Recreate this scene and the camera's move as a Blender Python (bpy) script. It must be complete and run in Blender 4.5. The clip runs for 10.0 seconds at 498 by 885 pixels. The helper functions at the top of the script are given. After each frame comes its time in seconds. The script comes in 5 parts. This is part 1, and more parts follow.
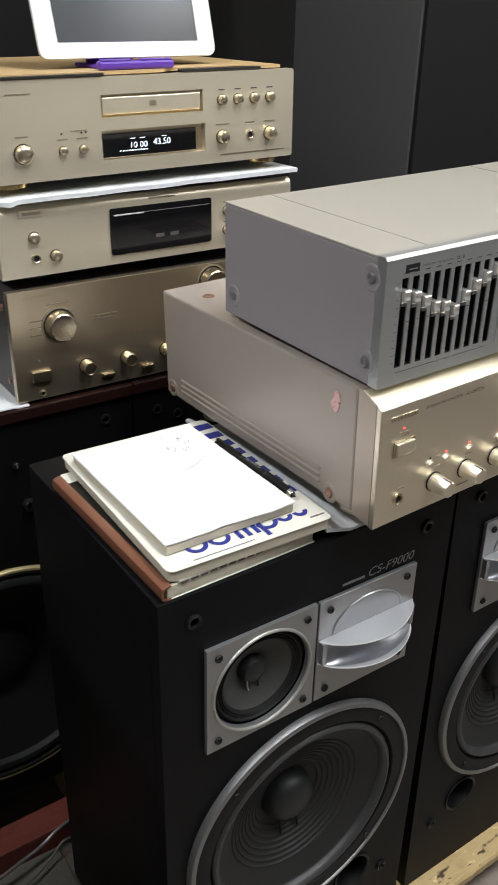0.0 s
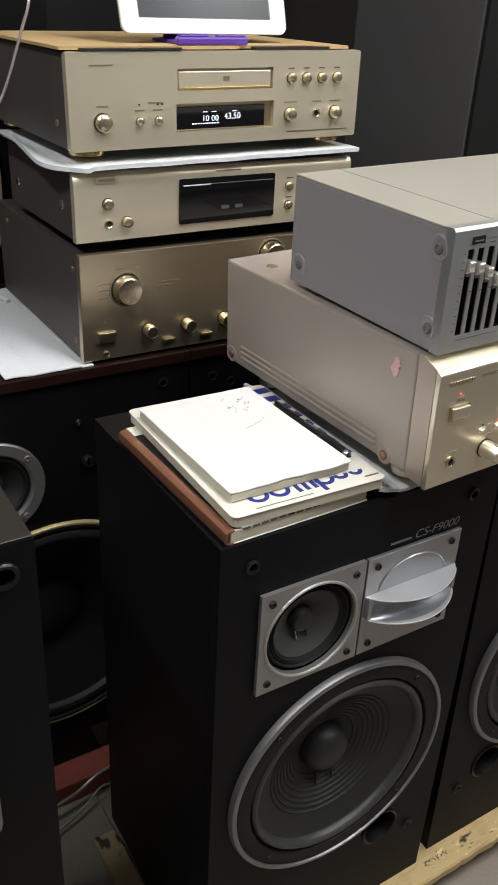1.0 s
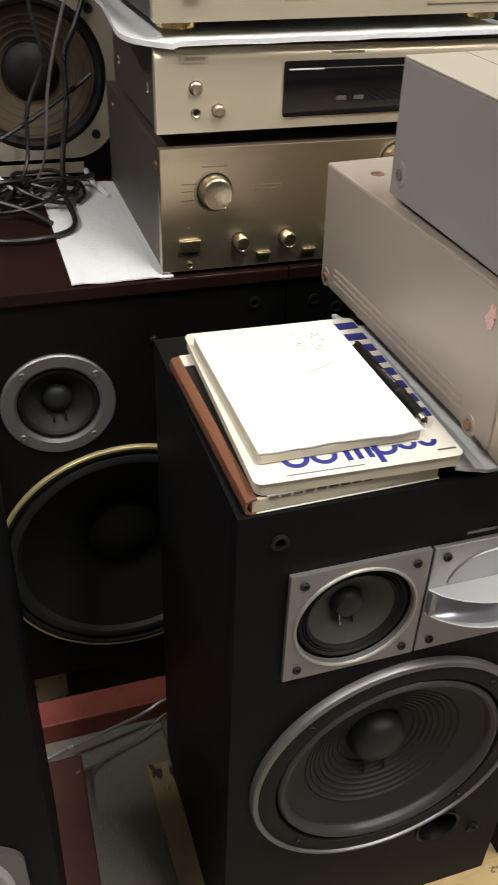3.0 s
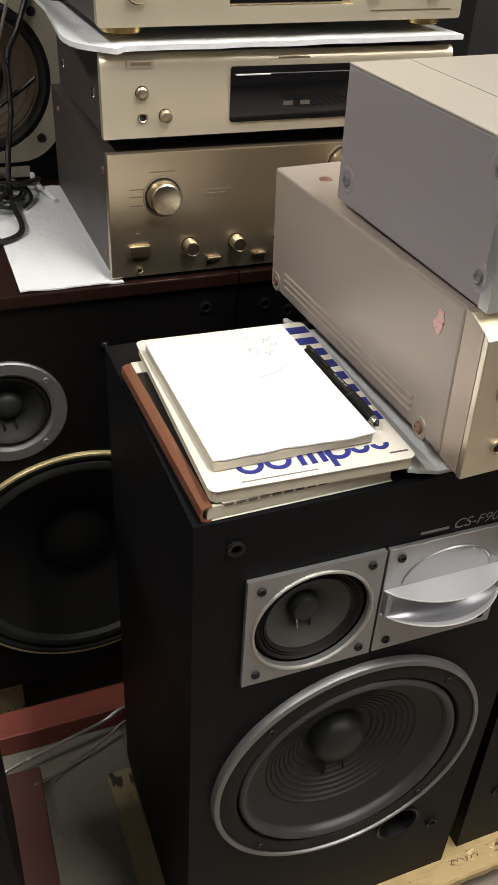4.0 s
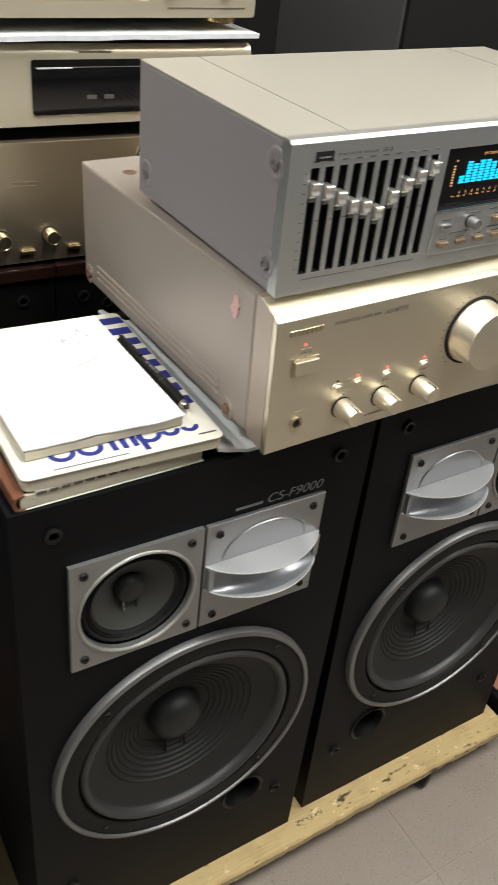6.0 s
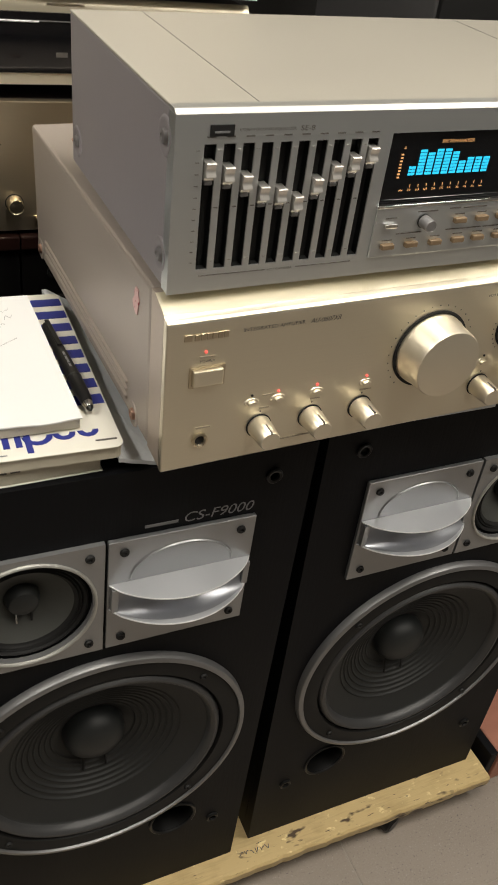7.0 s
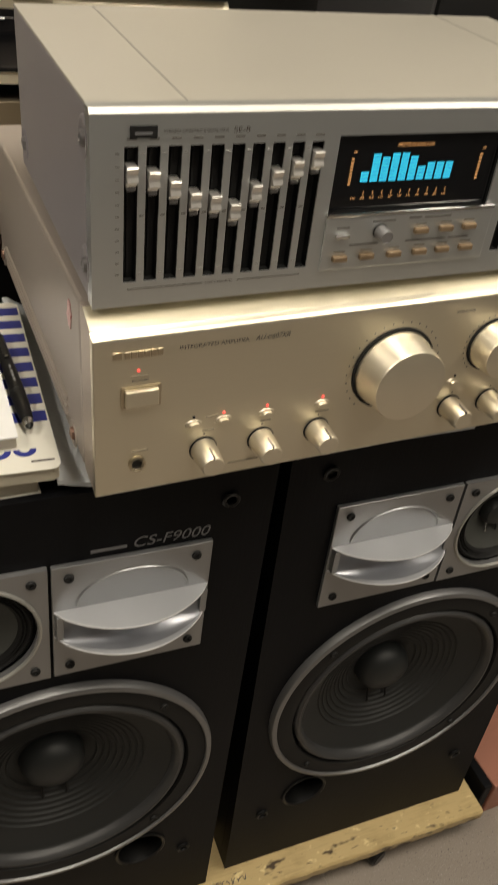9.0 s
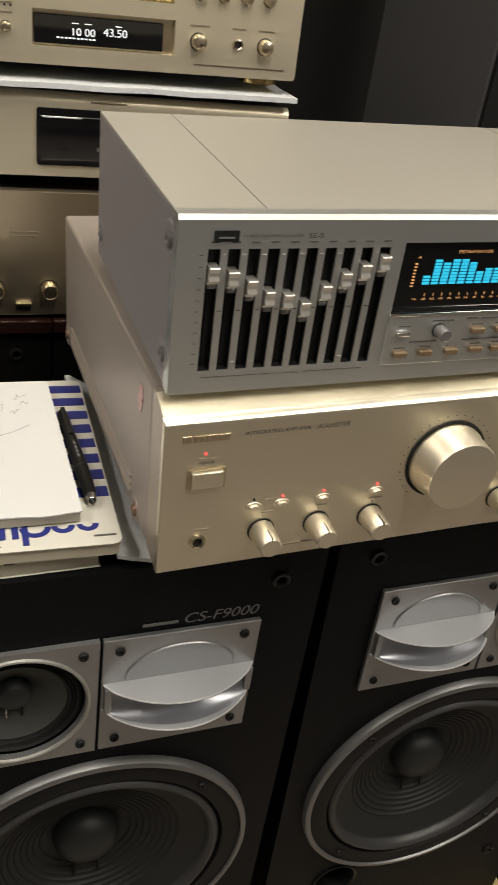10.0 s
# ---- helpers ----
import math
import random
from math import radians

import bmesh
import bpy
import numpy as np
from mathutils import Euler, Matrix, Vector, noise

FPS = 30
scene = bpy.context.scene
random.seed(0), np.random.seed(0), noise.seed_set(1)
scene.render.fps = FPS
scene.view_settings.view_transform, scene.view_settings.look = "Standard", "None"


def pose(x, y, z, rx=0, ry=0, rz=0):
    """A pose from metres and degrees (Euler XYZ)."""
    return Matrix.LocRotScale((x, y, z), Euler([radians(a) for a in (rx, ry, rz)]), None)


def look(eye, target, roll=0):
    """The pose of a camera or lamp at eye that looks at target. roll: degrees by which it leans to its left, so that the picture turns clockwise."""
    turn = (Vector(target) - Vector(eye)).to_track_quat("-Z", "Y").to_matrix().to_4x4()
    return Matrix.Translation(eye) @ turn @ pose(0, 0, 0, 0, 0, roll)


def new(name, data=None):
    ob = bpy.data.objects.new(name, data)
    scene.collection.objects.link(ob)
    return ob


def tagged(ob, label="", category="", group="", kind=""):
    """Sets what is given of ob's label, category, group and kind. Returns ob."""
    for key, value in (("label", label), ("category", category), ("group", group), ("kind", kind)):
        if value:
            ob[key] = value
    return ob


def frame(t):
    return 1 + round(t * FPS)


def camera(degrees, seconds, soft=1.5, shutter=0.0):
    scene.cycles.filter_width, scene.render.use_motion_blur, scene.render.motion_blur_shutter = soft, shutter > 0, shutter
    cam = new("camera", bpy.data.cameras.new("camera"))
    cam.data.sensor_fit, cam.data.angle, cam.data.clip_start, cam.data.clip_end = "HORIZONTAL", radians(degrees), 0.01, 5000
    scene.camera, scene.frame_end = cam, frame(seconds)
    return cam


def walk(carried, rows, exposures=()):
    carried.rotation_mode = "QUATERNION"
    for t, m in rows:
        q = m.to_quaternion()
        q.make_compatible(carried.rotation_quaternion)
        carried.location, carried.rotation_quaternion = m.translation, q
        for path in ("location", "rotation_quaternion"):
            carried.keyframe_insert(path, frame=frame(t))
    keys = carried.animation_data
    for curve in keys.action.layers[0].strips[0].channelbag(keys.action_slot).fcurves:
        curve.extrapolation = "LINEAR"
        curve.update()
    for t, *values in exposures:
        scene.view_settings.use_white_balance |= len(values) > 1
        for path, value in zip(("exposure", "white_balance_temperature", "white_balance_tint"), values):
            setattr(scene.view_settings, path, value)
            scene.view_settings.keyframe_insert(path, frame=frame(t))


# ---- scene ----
cam = camera(33.2, 10.0, 1.5, 0.4)
PATH = [
    (0, (-0.296, -0.562, 1.316), (0.716, 0.902, 0.403), 1.3),
    (0.5, (-0.341, -0.578, 1.31), (0.653, 0.893, 0.389), 2.6),
    (1, (-0.362, -0.59, 1.307), (0.596, 0.895, 0.37), 3.1),
    (1.5, (-0.377, -0.571, 1.3), (0.518, 0.924, 0.319), 3.7),
    (2, (-0.341, -0.52, 1.28), (0.363, 1.026, 0.223), 3.6),
    (2.5, (-0.25, -0.484, 1.27), (0.263, 1.086, 0.143), 3.3),
    (3, (-0.176, -0.509, 1.273), (0.357, 1.041, 0.127), 2.4),
    (3.2, (-0.168, -0.506, 1.275), (0.389, 1.028, 0.119), 2.4),
    (4.5, (-0.183, -0.507, 1.282), (0.483, 1.002, 0.151), 4.0),
    (5, (-0.188, -0.524, 1.293), (0.522, 0.965, 0.163), 4.5),
    (5.5, (-0.182, -0.547, 1.293), (0.65, 0.88, 0.166), 5.7),
    (6, (-0.151, -0.55, 1.289), (0.79, 0.809, 0.162), 6.9),
    (6.2, (-0.113, -0.542, 1.291), (0.826, 0.816, 0.163), 7.3),
    (7.3, (0.063, -0.531, 1.266), (0.776, 0.893, 0.056), 9.2),
    (7.5, (0.079, -0.531, 1.264), (0.772, 0.89, 0.039), 9.3),
    (8, (0.089, -0.525, 1.254), (0.745, 0.903, 0.017), 8.6),
    (8.5, (0.103, -0.514, 1.241), (0.764, 0.905, -0.004), 8.2),
    (9, (0.107, -0.512, 1.266), (0.818, 0.935, 0.082), 8.4),
    (9.5, (0.097, -0.513, 1.28), (0.827, 1.008, 0.207), 8.7),
    (10, (0.073, -0.517, 1.283), (0.75, 1.047, 0.236), 9.0),
]
EXPOSURES = [
    (0.0, -0.07, 6000, 10), (1.0, -0.16, 6150, 10), (2.0, -0.27, 6250, 10), (3.0, 0.02, 6600, 12), (4.5, 0.02, 6600, 12),
    (5.5, 0.05, 6500, 10), (6.0, 0.10, 6350, 8), (7.5, -0.34, 6950, 10), (8.0, -0.30, 6950, 10), (8.5, -0.32, 6950, 10),
    (9.0, -0.44, 7250, 10), (9.5, -0.44, 7150, 10), (10.0, -0.46, 6950, 10),
]
walk(cam, [(t, look(eye, target, roll)) for t, eye, target, roll in PATH], EXPOSURES)


# ---- world and light ----
world = bpy.data.worlds.new("world")
scene.world = world
world.use_nodes = True
world.node_tree.nodes["Background"].inputs["Color"].default_value = (0.6, 0.66, 0.75, 1)
world.node_tree.nodes["Background"].inputs["Strength"].default_value = 0.05
scene.view_settings.exposure = 0.0

LAMP_POWER = 28.0
# fluorescent ceiling fittings: centre x, y and length along y
CEILING_LAMPS = [(0.35, -0.45, 1.2), (-1.10, -0.15, 1.2), (1.50, -0.75, 1.2)]
CEILING_Z = 2.62
for lx, ly, ll in CEILING_LAMPS:
    d = bpy.data.lights.new("tube_light", "AREA")
    d.shape, d.size, d.size_y = "RECTANGLE", 0.16, ll
    d.energy, d.color = LAMP_POWER, (1.0, 0.965, 0.90)
    ob = new("tube_light", d)
    ob.matrix_world = pose(lx, ly, CEILING_Z - 0.095)


# ---- materials ----
def material(name, color, rough=0.5, metal=0.0, grain=0.0, grain_scale=(60, 60, 60), blotch=0.0, blotch_scale=6.0, bump=0.0,
             rough_var=0.08, second=None, emit=None, strength=0.0, coat=0.0, piece=0.0, spec=0.5, brushed=0.0, spots=None):
    m = bpy.data.materials.new(name)
    m.use_nodes = True
    nt = m.node_tree
    b = nt.nodes["Principled BSDF"]
    link = nt.links.new
    b.inputs["Roughness"].default_value = rough
    b.inputs["Metallic"].default_value = metal
    b.inputs["Coat Weight"].default_value = coat
    b.inputs["Coat Roughness"].default_value = 0.12
    b.inputs["Specular IOR Level"].default_value = spec
    if brushed:
        tan = nt.nodes.new("ShaderNodeTangent")
        tan.direction_type, tan.axis = "RADIAL", "Z"
        b.inputs["Anisotropic"].default_value = brushed
        link(tan.outputs[0], b.inputs["Tangent"])
    co = nt.nodes.new("ShaderNodeTexCoord")
    mp = nt.nodes.new("ShaderNodeMapping")
    mp.inputs["Scale"].default_value = grain_scale
    link(co.outputs["Object"], mp.inputs["Vector"])
    fine = nt.nodes.new("ShaderNodeTexNoise")
    fine.inputs["Scale"].default_value = 10.0
    fine.inputs["Detail"].default_value = 4.0
    link(mp.outputs[0], fine.inputs["Vector"])
    big = nt.nodes.new("ShaderNodeTexNoise")
    big.inputs["Scale"].default_value = blotch_scale
    big.inputs["Detail"].default_value = 5.0
    link(co.outputs["Object"], big.inputs["Vector"])
    ramp = nt.nodes.new("ShaderNodeMix")
    ramp.data_type = "RGBA"
    dark = second or tuple(c * 0.6 for c in color)
    ramp.inputs[6].default_value = (*dark, 1)
    ramp.inputs[7].default_value = (*color, 1)
    mix = nt.nodes.new("ShaderNodeMath")
    mix.operation = "MULTIPLY_ADD"
    link(fine.outputs["Fac"], mix.inputs[0])
    mix.inputs[1].default_value = grain * 2
    mix.inputs[2].default_value = 1 - grain
    mix2 = nt.nodes.new("ShaderNodeMath")
    mix2.operation = "MULTIPLY_ADD"
    link(big.outputs["Fac"], mix2.inputs[0])
    mix2.inputs[1].default_value = blotch * 2
    mix2.inputs[2].default_value = -blotch
    add = nt.nodes.new("ShaderNodeMath")
    add.operation = "ADD"
    add.use_clamp = True
    link(mix.outputs[0], add.inputs[0])
    link(mix2.outputs[0], add.inputs[1])
    fac = add.outputs[0]
    if piece:
        info = nt.nodes.new("ShaderNodeObjectInfo")
        pm = nt.nodes.new("ShaderNodeMath")
        pm.operation = "MULTIPLY_ADD"
        link(info.outputs["Random"], pm.inputs[0])
        pm.inputs[1].default_value = -piece
        link(fac, pm.inputs[2])
        fac = pm.outputs[0]
    link(fac, ramp.inputs[0])
    base = ramp.outputs[2]
    if spots:
        # separate marks of another colour: (colour, stretch, scale, threshold)
        for tint, stretch, size, cut in spots:
            sm = nt.nodes.new("ShaderNodeMapping")
            sm.inputs["Scale"].default_value = stretch
            link(co.outputs["Object"], sm.inputs["Vector"])
            sn = nt.nodes.new("ShaderNodeTexNoise")
            sn.inputs["Scale"].default_value = size
            sn.inputs["Detail"].default_value = 3.0
            sn.inputs["Roughness"].default_value = 0.65
            link(sm.outputs[0], sn.inputs["Vector"])
            rng = nt.nodes.new("ShaderNodeMapRange")
            rng.inputs["From Min"].default_value = cut
            rng.inputs["From Max"].default_value = cut + 0.07
            link(sn.outputs["Fac"], rng.inputs["Value"])
            sx = nt.nodes.new("ShaderNodeMix")
            sx.data_type = "RGBA"
            link(rng.outputs[0], sx.inputs[0])
            link(base, sx.inputs[6])
            sx.inputs[7].default_value = (*tint, 1)
            base = sx.outputs[2]
    link(base, b.inputs["Base Color"])
    rv = nt.nodes.new("ShaderNodeMath")
    rv.operation = "MULTIPLY_ADD"
    link(big.outputs["Fac"], rv.inputs[0])
    rv.inputs[1].default_value = rough_var * 2
    rv.inputs[2].default_value = max(0.02, rough - rough_var)
    link(rv.outputs[0], b.inputs["Roughness"])
    if bump:
        bp = nt.nodes.new("ShaderNodeBump")
        bp.inputs["Strength"].default_value = bump
        bp.inputs["Distance"].default_value = 0.002
        link(fine.outputs["Fac"], bp.inputs["Height"])
        link(bp.outputs[0], b.inputs["Normal"])
    if emit:
        b.inputs["Emission Color"].default_value = (*emit, 1)
        b.inputs["Emission Strength"].default_value = strength
    return m


BRUSH_X = (2, 40, 160)
M = {
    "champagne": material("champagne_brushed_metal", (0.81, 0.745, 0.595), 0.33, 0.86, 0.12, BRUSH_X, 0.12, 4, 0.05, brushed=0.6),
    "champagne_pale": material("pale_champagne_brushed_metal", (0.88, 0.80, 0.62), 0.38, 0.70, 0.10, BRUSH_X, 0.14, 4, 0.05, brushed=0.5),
    "champagne_paint": material("champagne_painted_steel", (0.44, 0.385, 0.34), 0.42, 0.3, 0.15, (50, 50, 50), 0.22, 5, 0.08),
    "champagne_dark": material("dark_champagne_metal", (0.60, 0.51, 0.37), 0.30, 0.90, 0.12, BRUSH_X, 0.12, 4, 0.05, brushed=0.6),
    "silver": material("silver_brushed_metal", (0.75, 0.78, 0.785), 0.34, 0.87, 0.10, BRUSH_X, 0.10, 4, 0.04, brushed=0.6),
    "silver_edge": material("worn_silver_edge", (0.50, 0.495, 0.46), 0.46, 0.7, 0.10, BRUSH_X, 0.15, 9),
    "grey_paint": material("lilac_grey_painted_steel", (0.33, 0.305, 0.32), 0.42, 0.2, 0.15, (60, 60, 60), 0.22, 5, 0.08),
    # top_paint is paler than grey_paint, with ceiling light put into the colour
    "top_paint": material("lit_warm_grey_steel", (0.48, 0.45, 0.385), 0.40, 0.3, 0.15, (60, 60, 60), 0.22, 4, 0.08),
    "side_steel": material("grey_brown_coated_steel", (0.085, 0.074, 0.070), 0.45, 0.3, 0.15, (60, 60, 60), 0.25, 5, 0.06),
    "knob_metal": material("polished_champagne_knob", (0.85, 0.775, 0.625), 0.40, 0.9, 0.06, (160, 3, 160), 0.05, 8),
    "button_metal": material("turned_champagne_metal", (0.70, 0.61, 0.45), 0.28, 1.0, 0.10, (160, 3, 160), 0.10, 20),
    "slider_metal": material("satin_slider_metal", (0.88, 0.85, 0.80), 0.30, 0.85, 0.08),
    "chrome": material("chrome", (0.72, 0.71, 0.68), 0.12, 1.0, 0.03),
    "plate": material("silver_grey_plate", (0.33, 0.335, 0.34), 0.36, 0.7, 0.08, BRUSH_X, 0.06, 6, 0.02),
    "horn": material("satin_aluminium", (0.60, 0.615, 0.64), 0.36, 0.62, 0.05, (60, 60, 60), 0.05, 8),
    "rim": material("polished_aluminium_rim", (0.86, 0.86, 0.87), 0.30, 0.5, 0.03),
    # throat: the lip aluminium darkened, with the mouth's shade in its colour
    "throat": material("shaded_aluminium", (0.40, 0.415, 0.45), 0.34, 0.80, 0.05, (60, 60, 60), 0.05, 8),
    "mid_cone": material("pale_grey_paper_cone", (0.050, 0.052, 0.047), 0.6, 0.0, 0.3, (90, 90, 90), 0.25, 8, 0.15),
    # cheek champagne carries the dark room's reflection in its colour
    "champagne_cheek": material("shaded_champagne_cheek", (0.52, 0.44, 0.37), 0.38, 0.45, 0.15, (50, 50, 50), 0.2, 5, 0.05),
    "ring": material("grey_cast_ring", (0.27, 0.27, 0.275), 0.47, 0.80, 0.08, (80, 80, 80), 0.06, 8),
    "black_vinyl": material("black_wood_vinyl", (0.0052, 0.0054, 0.0066), 0.5, 0.0, 0.35, (30, 30, 3), 0.2, 4, 0.10, second=(0.0034, 0.0035, 0.0042), spec=0.12),
    "black_gloss": material("black_lacquer", (0.006, 0.0057, 0.0057), 0.30, 0.0, 0.3, (3, 30, 30), 0.2, 4, 0.04, second=(0.003, 0.003, 0.003), spec=0.14),
    "gasket": material("black_rubber_gasket", (0.008, 0.008, 0.008), 0.6, 0.0, 0.2, (80, 80, 80), 0.15, 10, spec=0.3),
    "surround": material("grey_rubber_surround", (0.040, 0.040, 0.041), 0.42, 0.0, 0.2, (60, 60, 60), 0.2, 10),
    "cone": material("grey_paper_cone", (0.017, 0.018, 0.0175), 0.6, 0.0, 0.3, (90, 90, 90), 0.25, 8, 0.15),
    "cap": material("dark_dust_cap", (0.017, 0.019, 0.019), 0.5, 0.0, 0.2, (90, 90, 90), 0.2, 12),
    "brown_cone": material("faded_brown_cone", (0.062, 0.043, 0.023), 0.75, 0.0, 0.3, (90, 90, 90), 0.45, 9, 0.15, second=(0.05, 0.038, 0.025)),
    "white_frame": material("aged_white_frame", (0.33, 0.295, 0.235), 0.5, 0.1, 0.15, (60, 60, 60), 0.2, 10),
    "black_plastic": material("black_plastic", (0.008, 0.008, 0.008), 0.38, 0.0, 0.1, spec=0.35),
    "dark_hole": material("deep_black", (0.004, 0.004, 0.004), 0.7),
    "smoke_glass": material("smoked_display_glass", (0.006, 0.006, 0.007), 0.06, 0.0, 0.0, rough_var=0.02),
    "knob_scale": material("dark_gold_print", (0.20, 0.165, 0.11), 0.5),
    "gold_print": material("faint_gold_print", (0.36, 0.31, 0.23), 0.5),
    "faint_print": material("faint_grey_print", (0.42, 0.41, 0.385), 0.5),
    "ink": material("grey_print", (0.10, 0.09, 0.08), 0.5),
    "white_print": material("pale_grey_print", (0.20, 0.20, 0.205), 0.5),
    "tan_button": material("tan_plastic_button", (0.25, 0.175, 0.105), 0.4, 0.2, 0.1),
    "paper": material("white_paper", (0.80, 0.80, 0.79), 0.7, 0.0, 0.04, (60, 60, 60), 0.04, 5),
    "paper_edge": material("cream_page_edges", (0.62, 0.57, 0.45), 0.8, 0.0, 0.4, (3, 3, 300), 0.15, 8, 0.3),
    "cover": material("cream_notebook_cover", (0.74, 0.72, 0.64), 0.5, 0.0, 0.08, (60, 60, 60), 0.12, 6),
    "blue_ink": material("blue_print", (0.02, 0.03, 0.22), 0.45, 0.0, 0.1),
    "leather": material("brown_leatherette", (0.19, 0.080, 0.047), 0.30, 0.0, 0.25, (60, 60, 60), 0.25, 8, 0.15),
    "foam": material("white_packing_foam", (0.70, 0.73, 0.75), 0.7, 0.0, 0.15, (12, 12, 12), 0.3, 14, 0.7, second=(0.48, 0.54, 0.58)),
    # rosewood: strong stretched grain also paints the reddish reflected streaks
    "rosewood": material("dark_rosewood_veneer", (0.017, 0.0068, 0.0052), 0.34, 0.0, 0.9, (0.5, 4, 4), 0.35, 3, 0.05, second=(0.006, 0.004, 0.0035), spec=0.24),
    "red_brown": material("red_brown_stained_plank", (0.085, 0.030, 0.024), 0.55, 0.0, 0.6, (8, 3, 8), 0.4, 12, 0.15, second=(0.05, 0.018, 0.014)),
    "red_wood": material("red_stained_wood", (0.30, 0.075, 0.055), 0.55, 0.0, 0.5, (4, 20, 20), 0.8, 22, 0.2, second=(0.10, 0.025, 0.02)),
    "pink_wood": material("reddish_worn_board", (0.40, 0.17, 0.115), 0.5, 0.0, 0.35, (3, 30, 30), 0.5, 12, 0.1, second=(0.20, 0.075, 0.05)),
    "mat": material("grey_green_felt", (0.250, 0.243, 0.205), 0.9, 0.0, 0.5, (30, 30, 30), 0.6, 9, 0.5, second=(0.13, 0.126, 0.105), spots=[((0.29, 0.275, 0.235), (1, 1, 1), 70, 0.60)]),
    "pine": material("worn_pine_board", (0.58, 0.435, 0.21), 0.42, 0.0, 0.45, (2, 30, 30), 0.8, 18, 0.35, second=(0.24, 0.155, 0.062), spots=[((0.80, 0.66, 0.34), (0.6, 1, 1), 60, 0.60), ((0.07, 0.043, 0.022), (0.45, 1.1, 1.1), 34, 0.615), ((0.06, 0.04, 0.025), (0.35, 1.6, 1.6), 110, 0.64)]),
    "lath": material("dirty_pine_lath", (0.46, 0.39, 0.23), 0.7, 0.0, 0.4, (30, 3, 30), 0.5, 9, 0.2, second=(0.16, 0.125, 0.08), spots=[((0.07, 0.055, 0.04), (1, 0.3, 1), 40, 0.60)]),
    "tile": material("grey_stone_tile", (0.285, 0.243, 0.205), 0.48, 0.0, 0.6, (45, 45, 45), 0.45, 9, 0.15, piece=0.15, second=(0.15, 0.125, 0.105), spots=[((0.36, 0.33, 0.295), (1, 1, 1), 330, 0.60), ((0.11, 0.098, 0.086), (1, 1, 1), 240, 0.62), ((0.34, 0.315, 0.285), (1, 0.25, 1), 22, 0.66)]),
    "grout": material("pale_grout", (0.32, 0.28, 0.24), 0.8),
    "cardboard": material("tan_cardboard", (0.52, 0.36, 0.17), 0.75, 0.0, 0.15, (4, 50, 50), 0.2, 6, 0.1),
    "tape": material("black_tape", (0.02, 0.016, 0.012), 0.5),
    "tablet_white": material("white_tablet_bezel", (0.82, 0.82, 0.82), 0.25, 0.0, 0.0),
    "tablet_screen": material("unlit_tablet_screen", (0.055, 0.06, 0.065), 0.25, 0.0, 0.0),
    "purple": material("purple_plastic", (0.13, 0.05, 0.42), 0.4),
    "cable": material("black_cable", (0.012, 0.012, 0.012), 0.4, 0.0, 0.1),
    "clear_cable": material("clear_silver_cable", (0.42, 0.38, 0.38), 0.25, 0.4, 0.2, (90, 90, 90)),
    "brass": material("polished_brass", (0.78, 0.58, 0.26), 0.22, 1.0, 0.05),
    "yellow_ring": material("pale_gold_ring", (0.50, 0.42, 0.22), 0.4, 0.5, 0.1),
    "wall": material("grey_wall_paint", (0.20, 0.195, 0.19), 0.85, 0.0, 0.1, (20, 20, 20), 0.2, 2, 0.1),
    "dark_wall": material("dark_wall_paint", (0.03, 0.028, 0.027), 0.85, 0.0, 0.1, (20, 20, 20), 0.2, 2, 0.1),
    "ceiling": material("white_ceiling_paint", (0.72, 0.71, 0.68), 0.9, 0.0, 0.05, (20, 20, 20), 0.1, 2),
    "lamp_white": material("white_lamp_housing", (0.75, 0.75, 0.73), 0.4),
    "lamp_glow": material("lit_diffuser", (0.9, 0.9, 0.9), 0.5, emit=(1.0, 0.965, 0.90), strength=6.0),
    # slab: black cabinet side raised to grey, the light on it in its colour
    "slab": material("lit_side_grey", (0.085, 0.083, 0.083), 0.42, 0.0, 0.3, (40, 40, 4), 0.2, 4, 0.08, second=(0.06, 0.058, 0.058)),
    # reflected light on the black speaker top, put into a grey-brown colour
    "sheen_strip": material("grey_brown_sheen", (0.024, 0.021, 0.018), 0.40, 0.0, 0.4, (12, 30, 30), 0.5, 9, 0.08, second=(0.015, 0.013, 0.012)),
    "brown_dark": material("dark_brown_veneer", (0.035, 0.018, 0.012), 0.4, 0.0, 0.4, (30, 30, 2), 0.3, 3, 0.05, second=(0.012, 0.008, 0.006)),
    "led_red": material("lit_red_led", (0.4, 0.02, 0.02), 0.4, emit=(1.0, 0.10, 0.08), strength=2.0),
    "cyan": material("lit_cyan_segment", (0.0, 0.2, 0.3), 0.4, emit=(0.02, 0.50, 0.78), strength=1.4),
    "orange": material("lit_orange_print", (0.3, 0.15, 0.05), 0.4, emit=(1.0, 0.50, 0.20), strength=0.9),
    "digits": material("lit_white_digits", (0.4, 0.4, 0.4), 0.4, emit=(0.9, 0.95, 1.0), strength=1.3),
    "pink": material("pink_sticker", (0.80, 0.52, 0.50), 0.5, 0.0, 0.2, (60, 60, 60), 0.2, 120, spots=[((0.55, 0.09, 0.12), (1, 1, 1), 260, 0.57)]),
    "copper": material("worn_copper_screw", (0.42, 0.26, 0.20), 0.4, 0.8, 0.2),
    "grey_screw": material("grey_painted_screw", (0.26, 0.25, 0.25), 0.4, 0.5, 0.2),
    "label_paper": material("white_label_paper", (0.42, 0.42, 0.40), 0.7),
}


